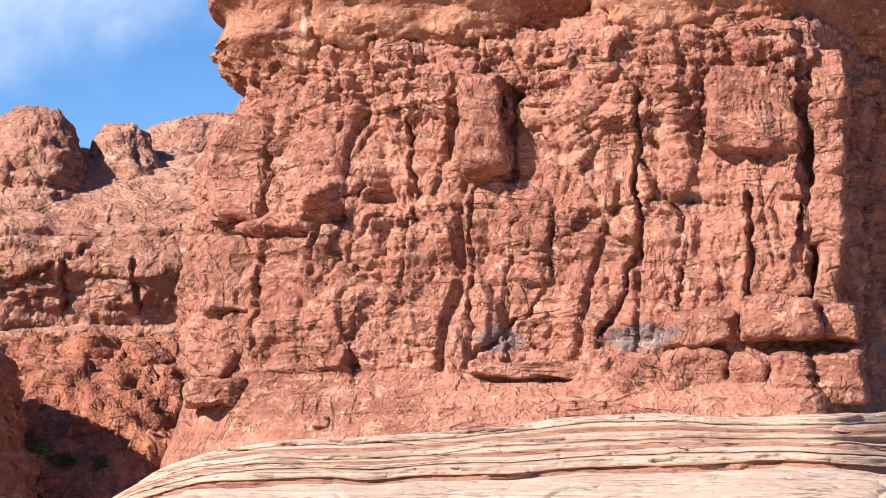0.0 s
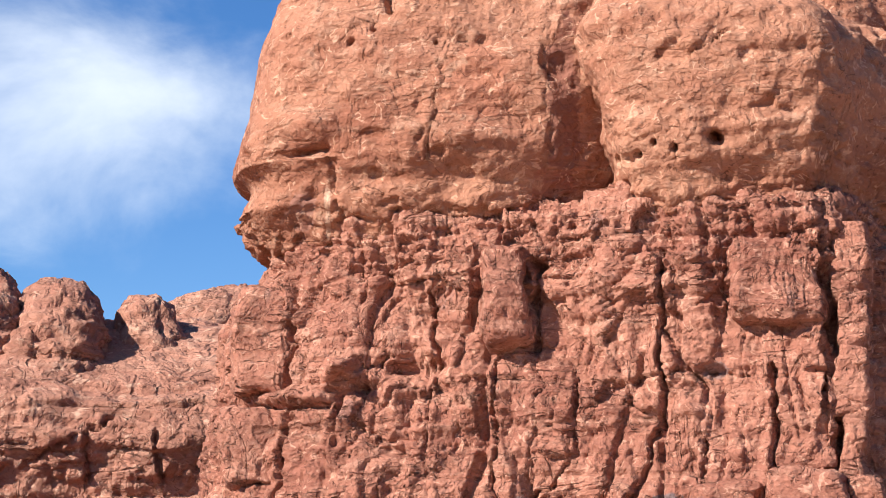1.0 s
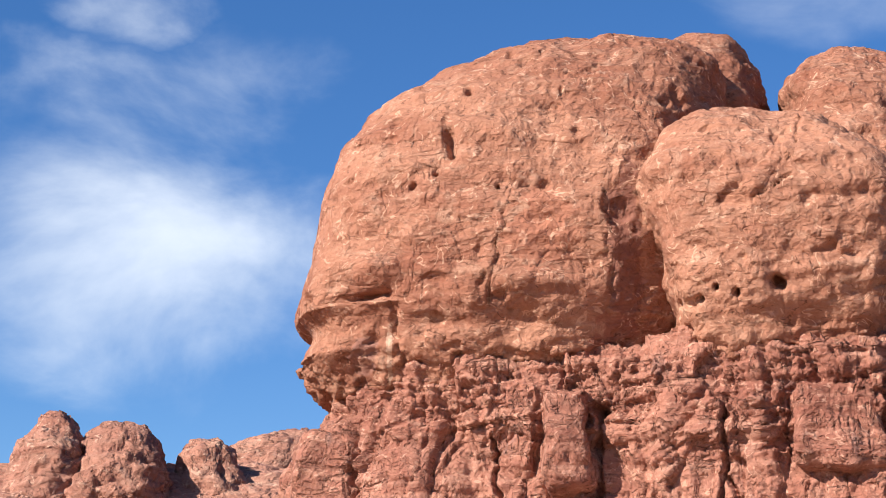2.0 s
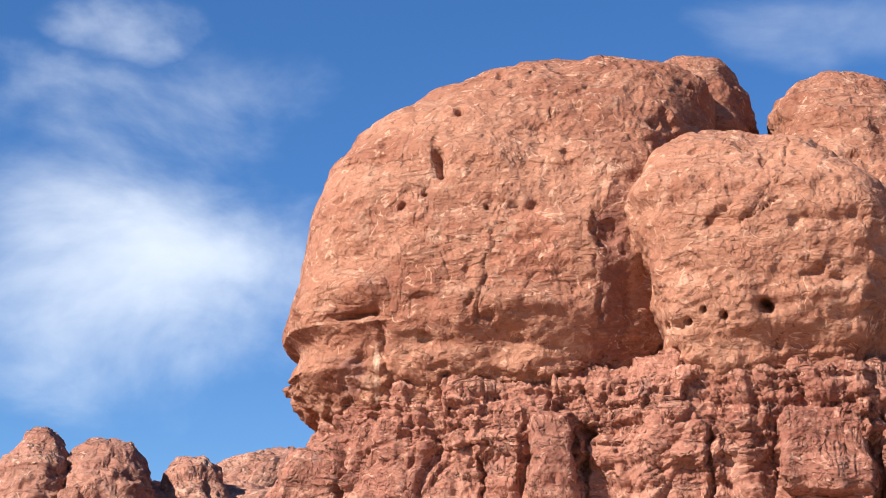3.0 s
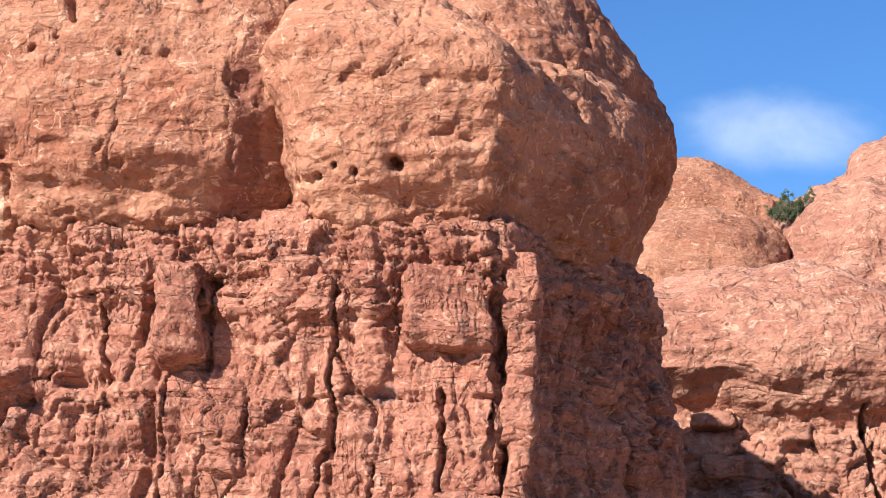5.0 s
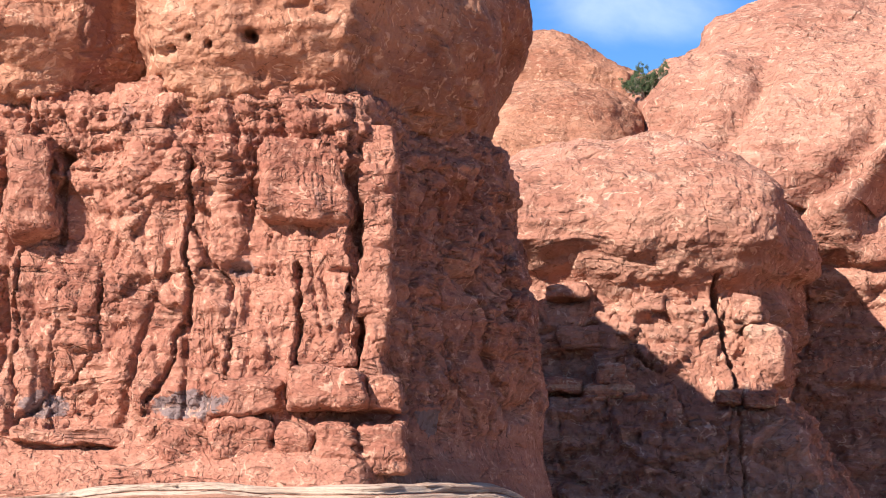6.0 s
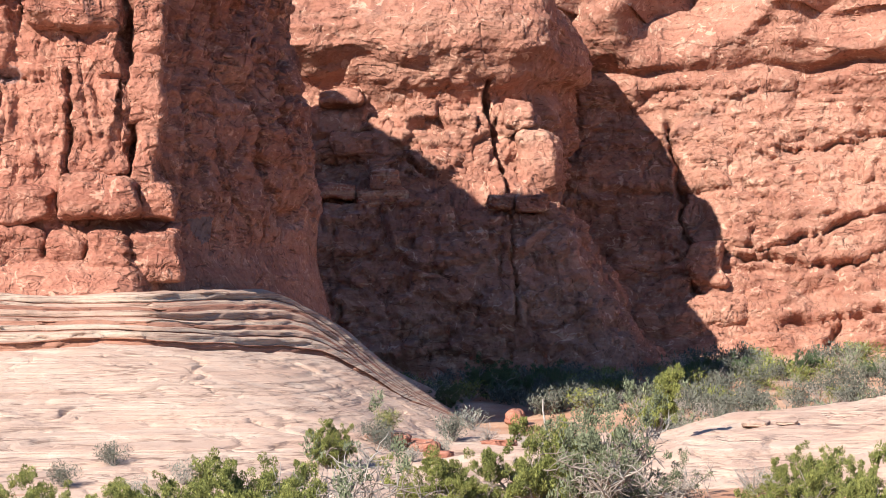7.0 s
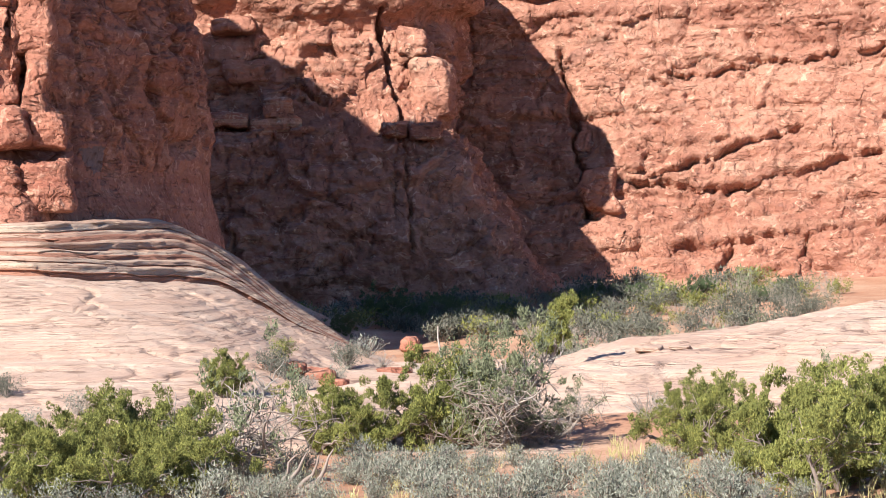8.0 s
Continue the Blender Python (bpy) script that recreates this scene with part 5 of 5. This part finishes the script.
setting(DARK, [(19.9, -1.85, 1.25, 0), (21.2, -1.75, 0.95, 1), (18.6, -2.0, 0.7, 1), (25.3, -1.35, 0.8, 0), (26.2, -1.3, 0.7, 1), (27.9, -1.25, 0.9, 0), (30.2, -1.2, 0.8, 1), (29.5, -1.3, 0.6, 0), (24.7, -1.5, 0.7, 1), (22.9, -1.7, 0.6, 1),
               (17.95, 11.3, 1.5, 0), (-9.9, 0.0, 0.6, 1), (-9.2, -0.2, 0.4, 0), (-8.3, -0.3, 0.4, 1)], "dark trees below the cliff")
BRUSH = [shrub("shrub", 41, 1.0, 0.62, THICKET_LEAF, "grey-green shrub in the wash", "shrub", 800, leaf=1.7),
         shrub("shrub", 42, 1.0, 0.65, SAGE, "pale grey twiggy shrub in the wash", "shrub", 350, 28, leaf=1.7),
         shrub("shrub", 43, 1.0, 0.65, JUNIPER, "small leafy green shrub in the wash", "shrub", 700, leaf=1.7),
         shrub("dead_shrub", 44, 1.0, 0.65, SAGE, "leafless bleached shrub in the wash", "shrub", 0, 36)]
rs = random.Random(8)
spots = [(9.8, -3.4, 0.9, 0), (11.6, -3.9, 0.8, 1), (26.5, -4.35, 0.95, 3), (26.9, -4.3, 0.7, 1), (16.6, -2.9, 1.0, 0), (17.0, -3.1, 0.9, 0), (17.6, -3.4, 0.7, 1), (16.9, -2.6, 0.9, 2), (18.7, -2.9, 1.2, 0), (18.4, -3.3, 0.8, 1), (19.2, -2.6, 1.3, 1),
         (19.6, -2.9, 0.9, 3), (20.6, -3.1, 1.0, 3), (12.6, -3.9, 0.7, 3), (10.4, -4.4, 0.8, 1), (8.5, -3.9, 0.8, 0)]
setting(BRUSH, spots, "shrubs in the wash")
spots = []
for _ in range(210):
    az = rs.uniform(17.0, 31.5)
    d = rs.uniform(106 if az < 23.5 else 90, 134)
    spots.append((az, d, rs.uniform(0.7, 1.15), rs.choice((0, 0, 0, 0, 1, 2, 3, 3))))
for _ in range(60):
    spots.append((rs.uniform(24.5, 31.8), rs.uniform(132, 146), rs.uniform(0.8, 1.5), rs.choice((0, 1, 2, 3))))
for _ in range(50):
    spots.append((rs.uniform(23.6, 28.5), rs.uniform(78, 92), rs.uniform(0.55, 1.0), rs.choice((0, 1, 1, 3, 3))))
for _ in range(70):
    spots.append((rs.uniform(20.5, 27), rs.uniform(104, 133), rs.uniform(0.8, 1.2), rs.choice((0, 0, 0, 2))))
THICKET = [shrub("shrub", 71, 1.7, 0.95, THICKET_LEAF, "dense grey-green shrub along the foot of the cliff", "shrub", 260, 14, leaf=4.2),
           shrub("shrub", 72, 1.6, 0.95, GREYGREEN, "twiggy silver shrub along the foot of the cliff", "shrub", 130, 26, leaf=4.0),
           shrub("shrub", 73, 1.8, 0.9, JUNIPER, "yellow-green shrub along the foot of the cliff", "shrub", 260, 14, leaf=4.2),
           shrub("dead_shrub", 74, 1.5, 1.1, SAGE, "leafless bleached shrub along the foot of the cliff", "shrub", 0, 26)]
setting(THICKET, spots, "shrubs along the cliff foot")
SAGES = [shrub("sagebrush", 50 + k, 0.72, 0.40, SAGE, "silvery sagebrush on the sandy flat", "sagebrush", 1300, 18, BARK, 0.95, 0.8) for k in range(4)]
rs = random.Random(3)
spots, taken = [], []
for _ in range(420):
    az, el = rs.uniform(6, 35), rs.uniform(-7.0, -5.25)
    if el > -5.45 - 0.25 * abs(az - 22.5) / 6 or (not 15.5 < az < 29.5 and rs.random() < 0.6):
        continue
    d = 3.5 / math.tan(radians(-el))
    here = (d * math.sin(radians(az)), d * math.cos(radians(az)))
    if any(math.hypot(here[0] - q[0], here[1] - q[1]) < 0.70 for q in taken):
        continue
    taken.append(here)
    spots.append((az, el, rs.uniform(0.65, 1.5), rs.randrange(4)))
setting(SAGES, spots, "sagebrush on the flat")

# dry grass between the sages, one patch of uncountable blades
g = np.random.RandomState(9)
tufts = np.array([seen(a, e)[:] for a, e in zip(g.uniform(7, 35, 260), g.uniform(-7.0, -5.0, 260))])
grass = leaf_mesh("grass", g, tufts, np.full(len(tufts), 0.13), 26, 0.2, 0.008, GRASS, 2.0)
tagged(grass, "dry yellow-green grass tufts between the sagebrush", "grass", kind="stuff")

# bleached dead stem, the round red boulder and the flat red stones of the wash
snag = thing("dead_tree", seen(21.4, -4.6), "bare bleached dead juniper stem standing up", "dead tree")
w = np.random.RandomState(4)
base = np.array(seen(21.5, -4.6))
under(link_mesh("stem", *tube(wander(w, base, (-0.12, 0, 1), 2.3, 9, 0.10), 0.06, 0.012, 6), DEADWOOD), snag)
for k, s in enumerate((3, 5, 6)):
    q = base + np.array([-0.05 * s, 0, 0.24 * s])
    under(link_mesh("branch", *tube(wander(w, q, (0.6 * (-1) ** k, 0.2, 0.7), 0.7, 5, 0.2), 0.025, 0.006, 5), DEADWOOD), snag)
log = np.array(seen(17.1, -6.2))
fallen = thing("fallen_log", Vector(log), "broken reddish dead wood on the sagebrush flat", "dead wood")
for k in range(5):
    under(link_mesh("branch", *tube(wander(w, log + np.array([0.15 * k - 0.3, 0, 0.05]), (w.normal(), 0.2, 0.9), 0.75, 5, 0.25), 0.05, 0.012, 6), BARK), fallen)


def rest(name, az, el, size, material, label, category, seed, power=3, group="", sink=0.25):
    p = seen(az, el)
    b = stone(name, p + Vector((0, 0, size[2] * (0.5 - sink))), size, material, None, az, 0, power, 16, 0.10, seed)
    return tagged(b, label, category, group)


rest("boulder", 20.3, -2.5, (0.95, 0.95, 0.85), RED, "round orange-red sandstone boulder in the wash", "boulder", 301, 2.4, sink=0.1)
for k, (az, el, w_, h_) in enumerate(((17.5, -3.05, 1.5, 0.3), (17.9, -3.15, 0.9, 0.35), (17.0, -2.9, 1.3, 0.25), (18.3, -3.3, 0.8, 0.22), (19.9, -3.0, 1.2, 0.3), (20.6, -2.75, 1.0, 0.3), (26.6, -2.55, 0.7, 0.16), (27.4, -2.5, 0.6, 0.14))):
    rest("stone", az, el, (w_, 1.0, h_), RED if k < 6 else SLICK, "flat weathered sandstone slab lying in the wash", "stone", 310 + k, 5, "flat stones in the wash")
